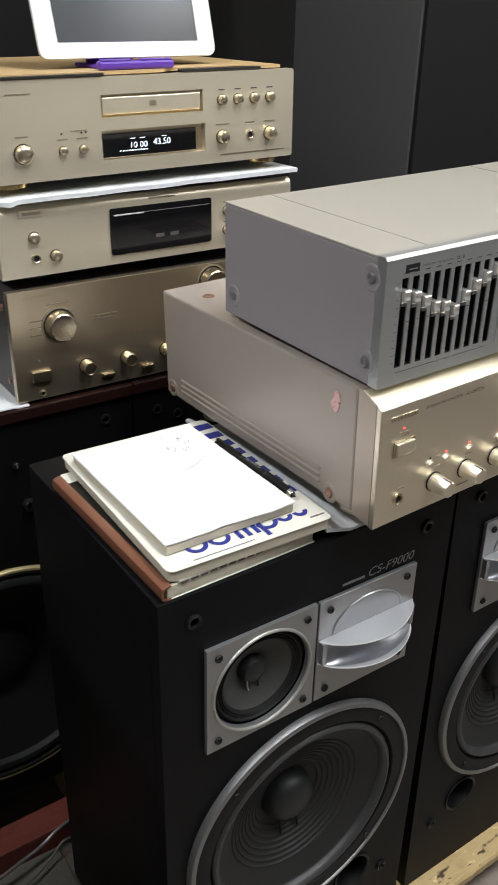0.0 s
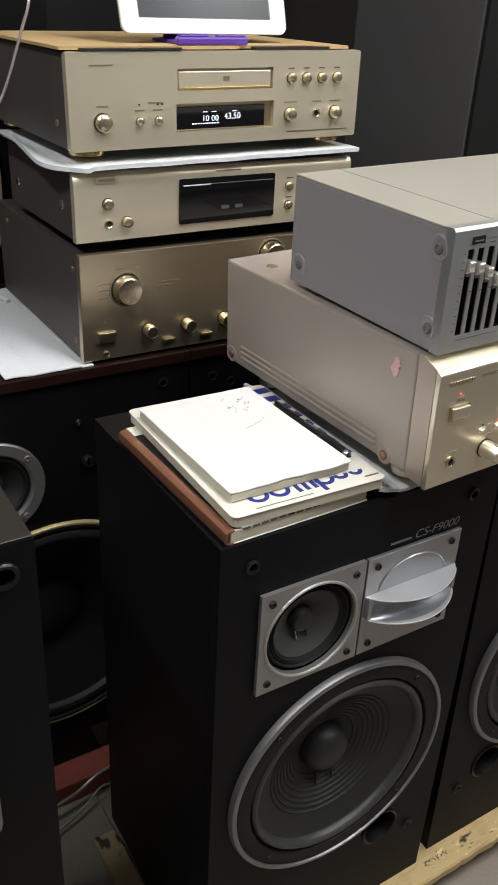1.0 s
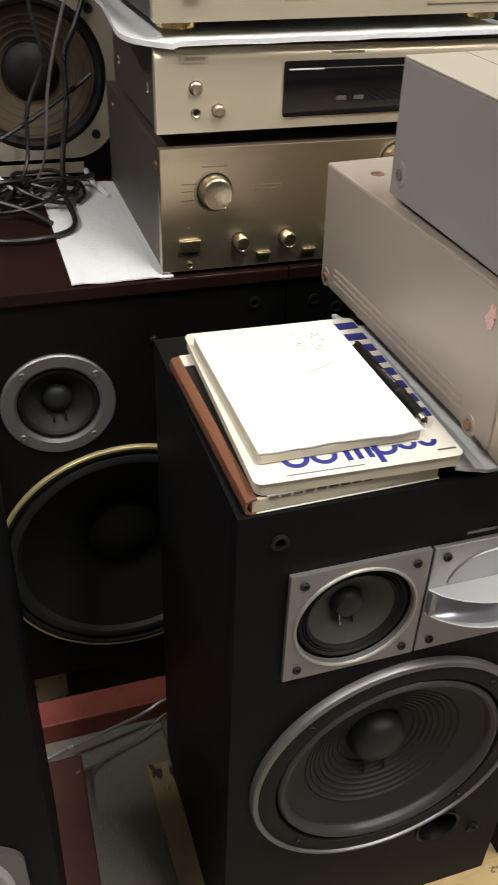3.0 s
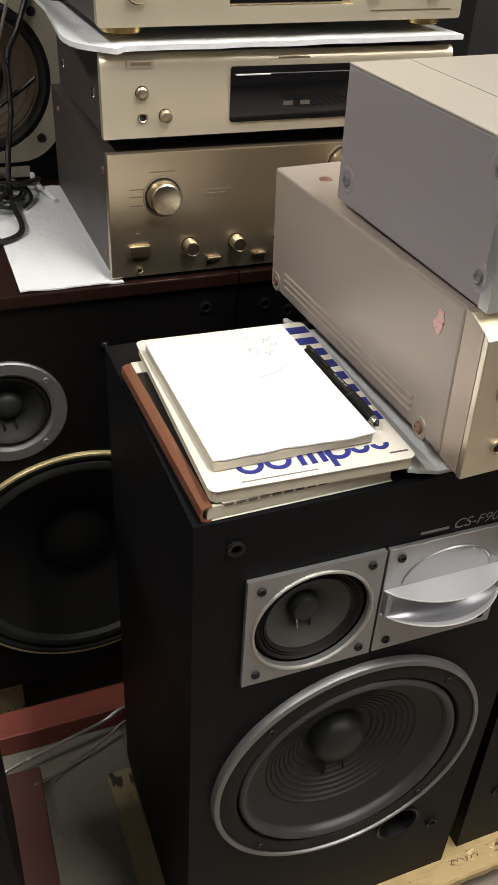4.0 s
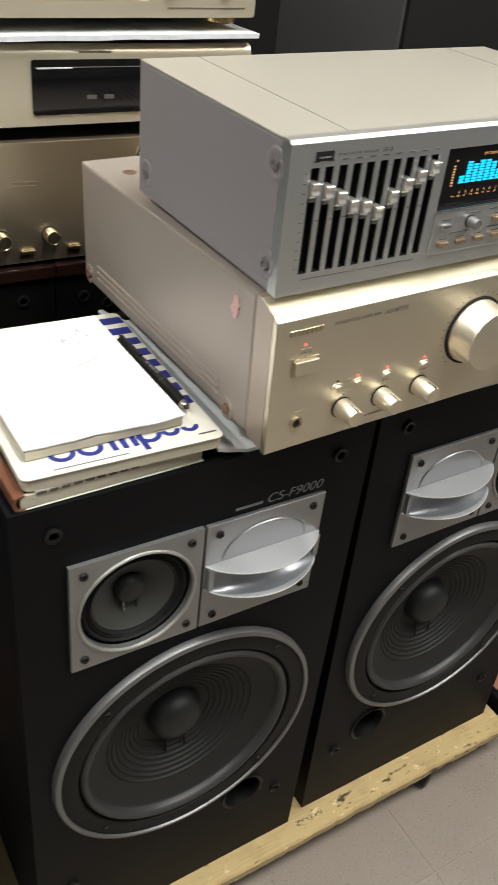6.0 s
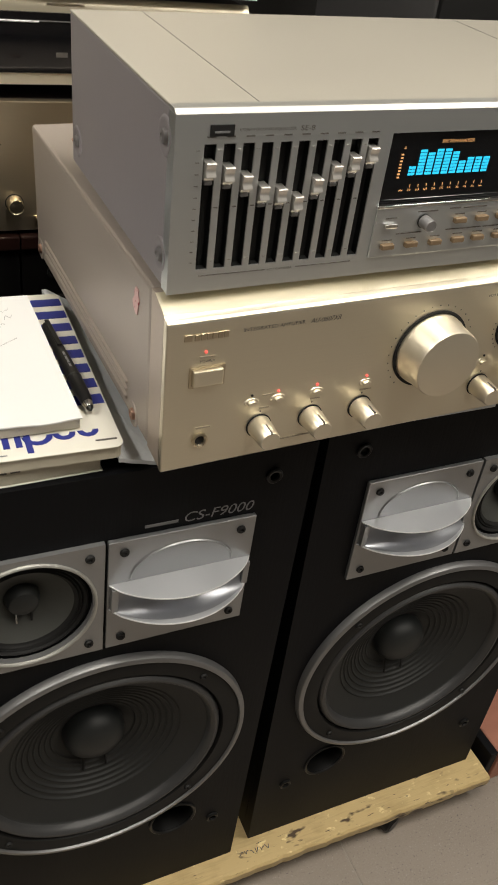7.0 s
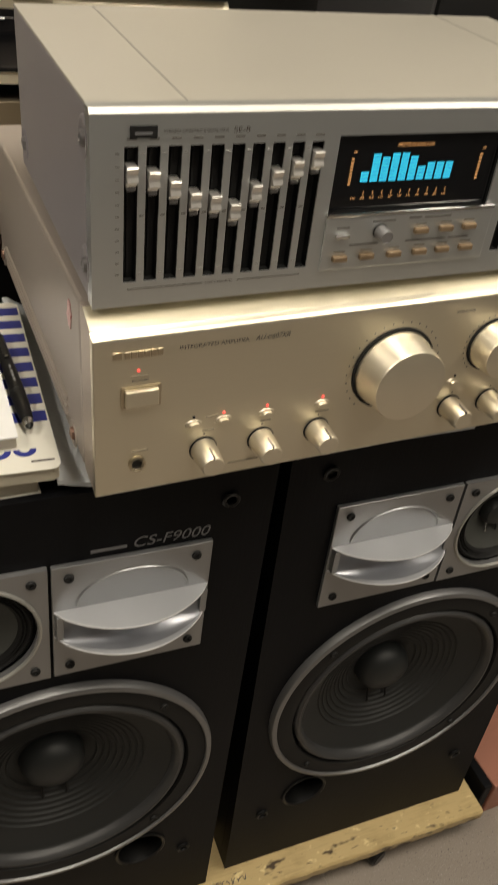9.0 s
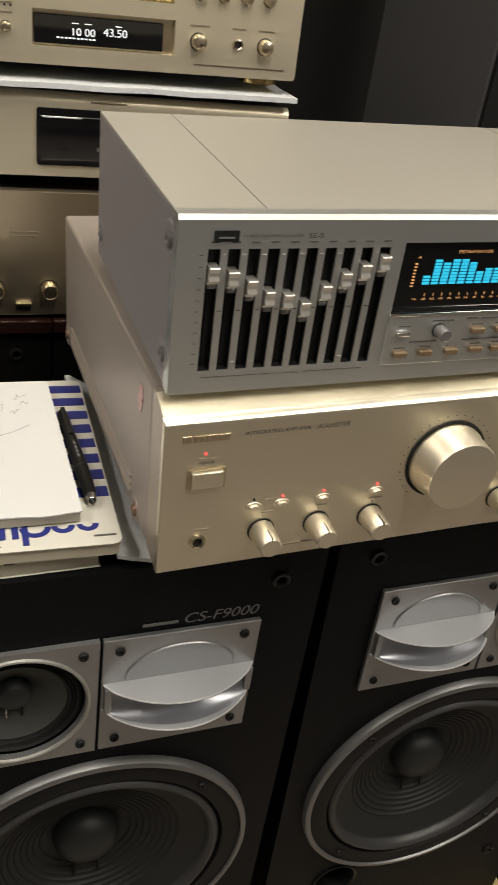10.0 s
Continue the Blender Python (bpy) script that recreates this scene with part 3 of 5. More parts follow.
tagged(part("speaker_wire", tube([(-0.32, 0.34, 0.008), (-0.24, 0.372, 0.014), (-0.185, 0.388, 0.026), (-0.09, 0.405, 0.036), (-0.035, 0.416, 0.040), (0.008, 0.424, 0.054), (0.05, 0.424, 0.054), (0.12, 0.418, 0.006)], 0.0032), "clear_cable", smooth=True), "clear twin speaker wire on the floor", "cable")
tagged(part("speaker_wire", tube([(-0.16, 0.33, 0.046), (-0.125, 0.358, 0.014), (-0.09, 0.374, 0.016), (-0.055, 0.385, 0.020), (-0.02, 0.40, 0.026), (0.01, 0.412, 0.032), (0.06, 0.415, 0.010), (0.1, 0.41, 0.006)], 0.0022), "clear_cable", smooth=True), "thin clear speaker wire on the floor", "cable")


# ---- rear speakers used as a table ----
def rear_speaker(x0, x1, label, drivers):
    sp = thing("rear_speaker", pose(x0, 0.476, 0.118), label, "loudspeaker", "rear speakers")
    w, h = x1 - x0, 0.690
    holes = []
    if drivers:
        mc, mz, wc, wz = 0.138, 0.540, 0.222, 0.252
        holes = [circle(mc, mz, 0.056, 40), circle(wc, wz, 0.1905, 56)]
    speaker_cabinet(sp, w, h, 0.75, holes, "black_gloss")
    part("top_board", box(-0.001, w + 0.001, -0.006, 0.752, h, h + 0.018, 0.002), "rosewood", sp, "dark red-brown rosewood veneer top")
    if drivers:
        m = part("midrange", lathe([(0.077, 0), (0.077, -0.004), (0.075, -0.006), (0.060, -0.006), (0.056, -0.003), (0.055, 0.004)], 56, "y", (mc, 0, mz)), "ring", sp, "round midrange with a grey metal ring", smooth=True)
        part("surround", lathe([(0.0555, 0.003), (0.053, -0.001), (0.049, -0.0015), (0.046, 0.003)], 48, "y", (mc, 0, mz)), "gasket", m, smooth=True)
        part("cone", lathe([(0.0465, 0.003), (0.044, 0.005), (0.030, 0.015), (0.016, 0.024)], 48, "y", (mc, 0, mz)), "cone", m, smooth=True)
        part("dust_cap", lathe([(0.021, 0.021), (0.020, 0.014), (0.016, 0.009), (0.009, 0.006), (0, 0.005)], 36, "y", (mc, 0, mz)), "cap", m, smooth=True)
        for k in range(4):
            a = radians(40 + 90 * k)
            screw(m, mc + 0.068 * math.cos(a), -0.006, mz + 0.068 * math.sin(a), 0.0052, "ring")
        for k in (-1, 1):
            part("lead_wire", tube([(mc + k * 0.007, 0.018, mz - 0.018), (mc + k * 0.008, 0.011, mz - 0.026), (mc + k * 0.008, 0.009, mz - 0.034)], 0.0015, 6), "gasket", m, smooth=True)
        w_ = part("woofer", lathe([(0.2045, 0), (0.2045, -0.003), (0.2025, -0.006), (0.1990, -0.006), (0.1985, -0.004)], 72, "y", (wc, 0, wz)), "yellow_ring", sp, "large black woofer with a pale gold rim", smooth=True)
        part("basket", lathe([(0.1995, -0.0058), (0.194, -0.0055), (0.191, -0.002), (0.189, 0.004)], 72, "y", (wc, 0, wz)), "gasket", w_, smooth=True)
        part("surround", lathe([(0.1895, 0.003), (0.186, -0.003), (0.180, -0.005), (0.173, -0.003), (0.167, 0.005)], 72, "y", (wc, 0, wz)), "cap", w_, smooth=True)
        part("cone", lathe([(0.168, 0.004), (0.162, 0.008), (0.11, 0.034), (0.055, 0.062)], 72, "y", (wc, 0, wz)), "gasket", w_, smooth=True)
        part("dust_cap", lathe([(0.060, 0.059), (0.055, 0.046), (0.035, 0.036), (0, 0.031)], 48, "y", (wc, 0, wz)), "gasket", w_, smooth=True)
        kn = part("level_control", lathe([(0, -0.006), (0.004, -0.006), (0.005, -0.005), (0.005, 0)], 24, "y", (0.2710, 0, 0.623)), "black_plastic", sp, "small level control with a bright pointer", smooth=True)
        part("pointer", box(0.2702, 0.2716, -0.0072, -0.006, 0.620, 0.6255), "ring", kn)
        kn = part("level_control", lathe([(0, -0.012), (0.008, -0.012), (0.009, -0.010), (0.009, 0)], 24, "y", (0.2830, 0, 0.556)), "black_plastic", sp, smooth=True)
        part("pointer", box(0.2790, 0.2815, -0.0135, -0.012, 0.556, 0.566), "chrome", kn)
        part("pointer", box(0.2885, 0.2985, -0.0035, -0.0017, 0.5435, 0.5495), "brass", kn)
        pegs = [(0.028, 0.655), (0.412, 0.660)]
    else:
        pegs = [(0.04, 0.655), (0.40, 0.655), (0.075, 0.640)]
    for x, z in pegs:
        part("grille_socket", lathe([(0.0085, 0), (0.0085, -0.0025), (0.0055, -0.003), (0.0048, 0.0), (0, 0.0)], 24, "y", (x, 0, z)), "black_plastic", sp, smooth=True)
    return sp


rear_speaker(-0.250, 0.206, "black speaker with a rosewood top serving as a table", True)
rear_speaker(0.209, 0.665, "black speaker with a rosewood top under the stacked players", False)


# ---- side speaker at the front ----
def side_speaker():
    sp = thing("side_speaker", pose(-0.512, -0.017, 0.0), "tall black speaker with silver ringed drivers and a small label", "loudspeaker")
    W, H = 0.313, 0.905
    c = 0.157
    speaker_cabinet(sp, W, H, 0.30, [circle(c, 0.627, 0.074, 40), circle(c, 0.395, 0.098, 48)])
    part("top_panel", box(0.0, W, 0.112, 0.30, H + 0.0005, H + 0.0065, 0.001), "black_gloss", sp, "black panel with a brown front edge")
    # thin strip that carries the painted sheen along the front of the top
    part("top_strip", box(0.001, W - 0.001, 0.001, 0.107, H + 0.0005, H + 0.0022, 0.0006, 1), "sheen_strip", sp, "front strip of the top, painted grey-brown for its sheen")
    part("brown_edge", box(0.0, W, 0.108, 0.1118, H + 0.0005, H + 0.006, 0.0008), "brown_dark", sp)
    for cz, r, nm in ((0.627, 0.102, "midrange"), (0.395, 0.128, "woofer")):
        # eight-sided frame with softened corners
        out = []
        for i in range(8):
            for k in (-4, 0, 4):
                a = radians(22.5 + 45 * i + k)
                q = r * (1.045 if k == 0 else 1.038)
                out.append((c + q * math.cos(a), cz + q * math.sin(a)))
        d = part(nm, pierced(out, [circle(c, cz, r * 0.76, 56)], -0.006, -0.0002), "ring", sp, "driver in a silver eight-sided frame")
        part("trim_ring", lathe([(r * 0.885, -0.0055), (r * 0.875, -0.009), (r * 0.845, -0.0112), (r * 0.80, -0.0105), (r * 0.768, -0.007), (r * 0.755, 0.004)], 64, "y", (c, 0, cz)), "horn", d, "bright silver trim ring", smooth=True)
        part("cone", lathe([(r * 0.757, 0.002), (r * 0.70, -0.003), (r * 0.62, 0.004), (r * 0.3, 0.03), (r * 0.25, 0.02), (0, 0.012)], 56, "y", (c, 0, cz)), "gasket", d, smooth=True)
        for deg in ((36, 144, -24, 204) if nm == "midrange" else (48, 132, -48, 228)):
            a = radians(deg)
            screw(d, c + r * 0.945 * math.cos(a), -0.006, cz + r * 0.945 * math.sin(a), 0.0046, "dark_hole")
    part("grille_socket", lathe([(0.0135, 0), (0.0135, -0.002), (0.012, -0.004), (0.009, -0.0035), (0.0085, 0.0), (0, 0.0)], 28, "y", (0.285, 0, 0.875)), "black_plastic", sp, smooth=True)
    lab = part("paper_label", box(0.165, 0.240, -0.0012, -0.0002, 0.757, 0.806), "label_paper", sp, "small white specification label")
    for i in range(4):
        part("print_bar", box(0.170, 0.232 - 0.008 * (i % 2), -0.0016, -0.0013, 0.764 + i * 0.0095, 0.7655 + i * 0.0095), "ink", lab)
    part("print_bar", box(0.2, 0.2012, -0.0016, -0.0013, 0.762, 0.800), "ink", lab)


side_speaker()


# ---- speakers and cabinets in the background ----
def white_framed_speaker():
    sp = thing("studio_speaker", pose(-0.30, 0.905, 0.8265), "black speaker with a faded brown cone in a white frame", "loudspeaker")
    W, H = 0.46, 0.75
    cx, cz = 0.231, 0.162
    speaker_cabinet(sp, W, H, 0.30, [circle(cx, cz, 0.113, 56), circle(0.231, 0.395, 0.05, 40)])
    out = []
    for x, z in round_rect(cx - 0.128, cx + 0.128, cz - 0.128, cz + 0.128, 0.075, 8):
        out.append((x, z))
    f = part("woofer", pierced(out, [circle(cx, cz, 0.114, 64)], -0.007, -0.0002), "white_frame", sp, "woofer in an aged white metal frame")
    part("surround", lathe([(0.1142, -0.003), (0.112, -0.006), (0.106, -0.008), (0.100, -0.005), (0.096, 0.004)], 64, "y", (cx, 0, cz)), "gasket", f, smooth=True)
    prof = [(0.0965, 0.003)]
    for i in range(41):
        q = 0.094 - 0.054 * i / 40
        prof.append((q, 0.006 + 0.032 * i / 40 - 0.0012 * max(0, math.sin(i / 40 * 2 * math.pi * 5))))
    part("cone", lathe(prof, 64, "y", (cx, 0, cz)), "brown_cone", f, "faded brown paper cone", smooth=True)
    part("dust_cap", lathe([(0.043, 0.037), (0.041, 0.026), (0.032, 0.018), (0.018, 0.0135), (0, 0.012)], 40, "y", (cx, 0, cz)), "gasket", f, smooth=True)
    for sx in (-1, 1):
        for sz in (-1, 1):
            screw(f, cx + sx * 0.0915, -0.007, cz + sz * 0.0915, 0.007, "dark_hole")
    m = part("midrange", lathe([(0.066, 0), (0.066, -0.004), (0.063, -0.006), (0.052, -0.006), (0.049, 0.002)], 48, "y", (0.231, 0, 0.395)), "white_frame", sp, "small driver with a white ring", smooth=True)
    part("dome", lathe([(0.0495, 0.001), (0.045, -0.004), (0.03, -0.013), (0.015, -0.018), (0, -0.0195)], 40, "y", (0.231, 0, 0.395)), "gasket", m, smooth=True)
    # spring terminal plate
    part("badge_plate", box(0.16, 0.30, -0.0025, -0.0003, 0.008, 0.026, 0.001), "white_frame", sp)


white_framed_speaker()


def tall_cabinet(name, x0, x1, y0, y1, h, mat, label):
    sp = thing(name, pose(x0, y0, 0), label, "cabinet")
    w, d = x1 - x0, y1 - y0
    part("body", box(0, w, 0.006, d, 0.03, h, 0.001), mat, sp)
    part("front_grille", box(0.004, w - 0.004, -0.004, 0.0055, 0.045, h - 0.015, 0.001), "gasket", sp, "black cloth front")
    part("plinth", box(0.01, w - 0.01, 0.01, d - 0.01, 0, 0.0295), "black_plastic", sp)


tall_cabinet("tall_speaker", 0.82, 1.30, 0.568, 0.925, 1.95, "slab", "tall black speaker standing behind the amplifiers, sides painted lit grey")
tall_cabinet("dark_cabinet", 0.24, 0.755, 1.245, 1.62, 1.95, "brown_dark", "tall dark brown cabinet against the wall")
tall_cabinet("dark_cabinet", -0.95, -0.36, 1.0, 1.5, 1.95, "black_gloss", "tall black cabinet against the wall")


# ---- stacked players ----
def knob(parent, x, z, r, length, mat="button_metal", name="knob", mark=True, y=0.0):
    k = part(name, lathe([(r * 1.02, 0), (r * 1.02, -length * 0.15), (r, -length * 0.2), (r * 0.95, -length * 0.93), (r * 0.87, -length), (r * 0.84, -length * 0.985), (0, -length * 0.985)], 48, "y", (x, y, z)), mat, parent, smooth=True)
    part("knob_recess", lathe([(r * 1.13, 0), (r * 1.13, -0.0006), (r * 1.03, -0.0008)], 36, "y", (x, y - 0.0002, z)), "dark_hole", k)
    return k


def push_button(parent, x, z, r, length=0.005, mat="button_metal", y=0.0):
    b = part("push_button", lathe([(r * 1.02, 0), (r * 1.02, -length * 0.3), (r, -length * 0.75), (r * 0.86, -length * 0.95), (r * 0.5, -length * 1.08), (0, -length * 1.12)], 28, "y", (x, y, z)), mat, parent, smooth=True)
    part("button_recess", lathe([(r * 1.12, 0), (r * 1.12, -0.0006), (r * 1.03, -0.0008)], 28, "y", (x, y - 0.0002, z)), "dark_hole", b)
    return b


def jack(parent, x, z, r, y=0.0):
    j = part("headphone_jack", lathe([(r, 0), (r, -0.0025), (r * 0.8, -0.003), (r * 0.62, -0.002), (r * 0.6, -0.0008)], 32, "y", (x, y, z)), "button_metal", parent, "round headphone socket", smooth=True)
    part("socket_hole", lathe([(r * 0.6, -0.0009), (r * 0.3, -0.0007), (0, -0.0006)], 24, "y", (x, y, z)), "dark_hole", j)


def chassis(name, at, w, h, d, label, category, front, side, top, feet=0.0, group=""):
    t = thing(name, at, label, category, group)
    part("case", box(0.002, w - 0.002, 0.0125, d, 0.001, h - 0.001, 0.0015), side, t, "sheet steel case")
    return t


def print_bar(parent, x0, x1, z0, z1, y, mat="ink"):
    part("print_bar", box(x0, x1, y - 0.0005, y - 0.0001, z0, z1), mat, parent)


def cd_player():
    t = chassis("cd_player", pose(0.033, 0.478, 1.122, 0, -1.1, 0), 0.455, 0.118, 0.36, "champagne gold disc player with a lit display, cardboard on top", "cd player", "champagne_pale", "side_steel", "side_steel", group="stacked players")
    w, h = 0.455, 0.118
    part("front_panel", pierced(round_rect(0, w, 0, h, 0.004, 3), [rect(0.153, 0.303, 0.070, 0.097), rect(0.151, 0.306, 0.018, 0.054)], 0.0, 0.012), "champagne_pale", t, "brushed champagne front panel")
    part("tray_recess", box(0.1531, 0.3029, 0.008, 0.0118, 0.0701, 0.0969), "champagne_dark", t)
    part("disc_tray", box(0.1555, 0.300, 0.0015, 0.0079, 0.0725, 0.0935, 0.0012), "champagne_pale", t, "closed disc tray")
    part("tray_sill", box(0.1535, 0.3025, -0.0005, 0.006, 0.0702, 0.0722, 0.0004, 1), "brass", t)
    print_bar(t, 0.223, 0.233, 0.081, 0.087, 0.0015, "champagne_dark")
    part("display_recess", box(0.1511, 0.3059, 0.009, 0.0119, 0.0181, 0.0539), "champagne_dark", t)
    d = part("display", box(0.1535, 0.2935, 0.004, 0.0088, 0.0205, 0.0490, 0.0006, 1), "smoke_glass", t, "black display window with white digits")
    lettering("digits", "10 00", 0.194, 0.0300, 0.024, 0.0075, 0.0037, "digits", d)
    lettering("digits", "43.50", 0.227, 0.0315, 0.026, 0.0080, 0.0037, "digits", d)
    for x in (0.193, 0.207, 0.240):
        part("indicator_bar", box(x, x + 0.007, 0.0032, 0.0037, 0.0415, 0.0425), "digits", d)
    for i in range(10):
        part("indicator_bar", box(0.177 + 0.0043 * i, 0.1795 + 0.0043 * i, 0.0032, 0.0037, 0.0265, 0.0280), "digits", d)
    for x in (0.333, 0.359, 0.386, 0.413):
        push_button(t, x, 0.0825, 0.0065, 0.008)
        print_bar(t, x - 0.005, x + 0.005, 0.0945, 0.0960, 0.0)
    push_button(t, 0.333, 0.0345, 0.0085, 0.010)
    jack(t, 0.380, 0.0345, 0.0062)
    push_button(t, 0.413, 0.0345, 0.0085, 0.012)
    push_button(t, 0.045, 0.0345, 0.0110, 0.010)
    push_button(t, 0.097, 0.0345, 0.0050, 0.007)
    push_button(t, 0.124, 0.0345, 0.0050, 0.007)
    for x0, x1, z in ((0.03, 0.062, 0.1015), (0.037, 0.053, 0.0535), (0.090, 0.104, 0.047), (0.116, 0.131, 0.047), (0.109, 0.131, 0.056), (0.323, 0.345, 0.050), (0.372, 0.388, 0.050), (0.404, 0.423, 0.050), (0.330, 0.440, 0.010)):
        print_bar(t, x0, x1, z, z + 0.0016, 0.0, "champagne_dark")
    for x in (0.0965, 0.1235, 0.1295):
        part("indicator_dot", lathe([(0.0012, 0), (0.0012, -0.0006), (0, -0.0006)], 12, "y", (x, 0, 0.0545)), "dark_hole", t)
    for x in (0.035, 0.42):
        for y in (0.035, 0.32):
            part("foot", lathe([(0.024, 0), (0.024, -0.008), (0.021, -0.010), (0, -0.010)], 32, "z", (x, y, 0.0005)), "brass", t, "brass foot", smooth=True)
    for y, z in ((0.05, 0.03), (0.30, 0.03), (0.30, 0.09)):
        part("side_screw", lathe([(0, -0.0015), (0.003, -0.0025), (0.0048, -0.0015), (0.005, 0)], 16, "y", (0, 0, 0)), "copper", t, at=pose(0.002, y, z, 0, 0, -90), smooth=True)


def dvd_player():
    t = chassis("disc_player", pose(0.034, 0.478, 1.0045, 0, -0.4, 0), 0.455, 0.091, 0.285, "champagne gold disc player with a black tray window", "disc player", "champagne_pale", "side_steel", "side_steel", group="stacked players")
    w, h = 0.455, 0.091
    # front panel with a rounded upper edge
    bm = bmesh.new()
    prof = [(0.012, 0.0), (0.0, 0.0), (0.0, h - 0.014), (0.0012, h - 0.007), (0.0045, h - 0.002), (0.009, h), (0.012, h)]
    a = [bm.verts.new((0, y, z)) for y, z in prof]
    b = [bm.verts.new((w, y, z)) for y, z in prof]
    bm.faces.new(a)
    bm.faces.new(b)
    for i in range(len(prof)):
        j = (i + 1) % len(prof)
        bm.faces.new((a[i], a[j], b[j], b[i]))
    part("front_panel", bm, "champagne_pale", t, "brushed champagne front panel", smooth=True)
    d = part("tray_window", pierced(round_rect(0.154, 0.313, 0.013, 0.0755, 0.003, 3), [], -0.0022, -0.0002), "smoke_glass", t, "glossy black tray and display window")
    part("tray_line", box(0.158, 0.309, -0.0030, -0.0024, 0.0665, 0.0675), "grey_screw", d)
    # reflection at the window's upper left, built as a short pale bar
    part("tray_glint", box(0.160, 0.204, -0.0036, -0.0024, 0.0652, 0.0672, 0.0005, 1), "rim", d, "painted glint on the tray edge")
    for x in (0.222, 0.245):
        part("dim_digits", box(x, x + 0.013, -0.0027, -0.0023, 0.030, 0.035), "ink", d)
    part("brand_plate", pierced(round_rect(0.030, 0.062, 0.077, 0.0855, 0.001, 2), [], -0.0016, -0.0002), "knob_metal", t)
    print_bar(t, 0.034, 0.058, 0.0795, 0.083, -0.0016, "champagne_dark")
    print_bar(t, 0.214, 0.255, 0.0825, 0.0845, 0.0005, "champagne_dark")
    push_button(t, 0.047, 0.0500, 0.0072, 0.006)
    jack(t, 0.047, 0.0230, 0.0062)
    push_button(t, 0.074, 0.0240, 0.0070, 0.010, "champagne_dark")
    for z in (0.0545, 0.0265):
        push_button(t, 0.340, z, 0.0062, 0.006)
        push_button(t, 0.372, z, 0.0062, 0.006)
        print_bar(t, 0.335, 0.346, z + 0.011, z + 0.0125, 0.0)
    for x in (0.06, 0.39):
        for y in (0.05, 0.25):
            part("foot", lathe([(0.02, 0), (0.02, -0.012), (0.017, -0.0145), (0, -0.0145)], 28, "z", (x, y, 0.0005)), "black_plastic", t, smooth=True)
    for y, z in ((0.055, 0.041), (0.245, 0.037)):
        part("side_screw", lathe([(0, -0.0015), (0.004, -0.0025), (0.0062, -0.0015), (0.0066, 0)], 16, "y", (0, 0, 0)), "chrome", t, at=pose(0.002, y, z, 0, 0, -90), smooth=True)


def stack_amplifier():
    t = chassis("amplifier", pose(0.036, 0.478, 0.8315), 0.455, 0.156, 0.38, "dark champagne amplifier standing on white foam", "amplifier", "champagne_dark", "side_steel", "side_steel", group="stacked players")
    w, h = 0.455, 0.156
    part("front_panel", box(0, w, 0, 0.012, 0.0, h, 0.0012), "champagne_dark", t, "dark champagne brushed front panel")
    for x in (0.068, 0.312):
        part("knob_ring", lathe([(0.0255, 0), (0.0255, -0.0012), (0.0235, -0.0016), (0.0225, -0.0004)], 48, "y", (x, -0.0002, 0.1025 if x < 0.2 else 0.128)), "knob_scale", t, smooth=True)
        knob(t, x, 0.1025 if x < 0.2 else 0.128, 0.0205, 0.017, name="selector_knob" if x < 0.2 else "volume_knob", y=-0.0003)
    for x in (0.103, 0.167, 0.231):
        knob(t, x, 0.036, 0.0098, 0.016)
    part("power_button", box(0.0225, 0.0495, -0.006, -0.0002, 0.0270, 0.0425, 0.001), "button_metal", t, "wide power button")
    for x in (0.127, 0.191, 0.255):
        part("push_button", box(x, x + 0.018, -0.006, -0.0002, 0.0135, 0.0185, 0.0008), "button_metal", t)
    jack(t, 0.036, 0.0085, 0.0045)
    part("indicator_dot", lathe([(0.0014, 0), (0.0014, -0.0008), (0, -0.0008)], 12, "y", (0.035, -0.0001, 0.0570)), "white_print", t)
    print_bar(t, 0.022, 0.064, 0.1405, 0.1465, -0.0001, "champagne_dark")
    for x0, x1, z in ((0.052, 0.084, 0.132), (0.026, 0.042, 0.103), (0.026, 0.042, 0.092), (0.12, 0.155, 0.106), (0.12, 0.15, 0.101), (0.026, 0.045, 0.112)):
        print_bar(t, x0, x1, z, z + 0.0015, -0.0001, "knob_scale")
    for y, z in ((0.03, 0.025), (0.03, 0.13), (0.33, 0.13)):
        part("side_screw", lathe([(0, -0.0015), (0.003, -0.0025), (0.0048, -0.0015), (0.005, 0)], 16, "y", (0, 0, 0)), "copper", t, at=pose(0.002, y, z, 0, 0, -90), smooth=True)
    for x in (0.05, 0.40):
        for y in (0.05, 0.33):
            part("foot", lathe([(0.02, 0), (0.02, -0.0063), (0, -0.0063)], 24, "z", (x, y, 0.0008)), "black_plastic", t)


cd_player()
dvd_player()
stack_amplifier()


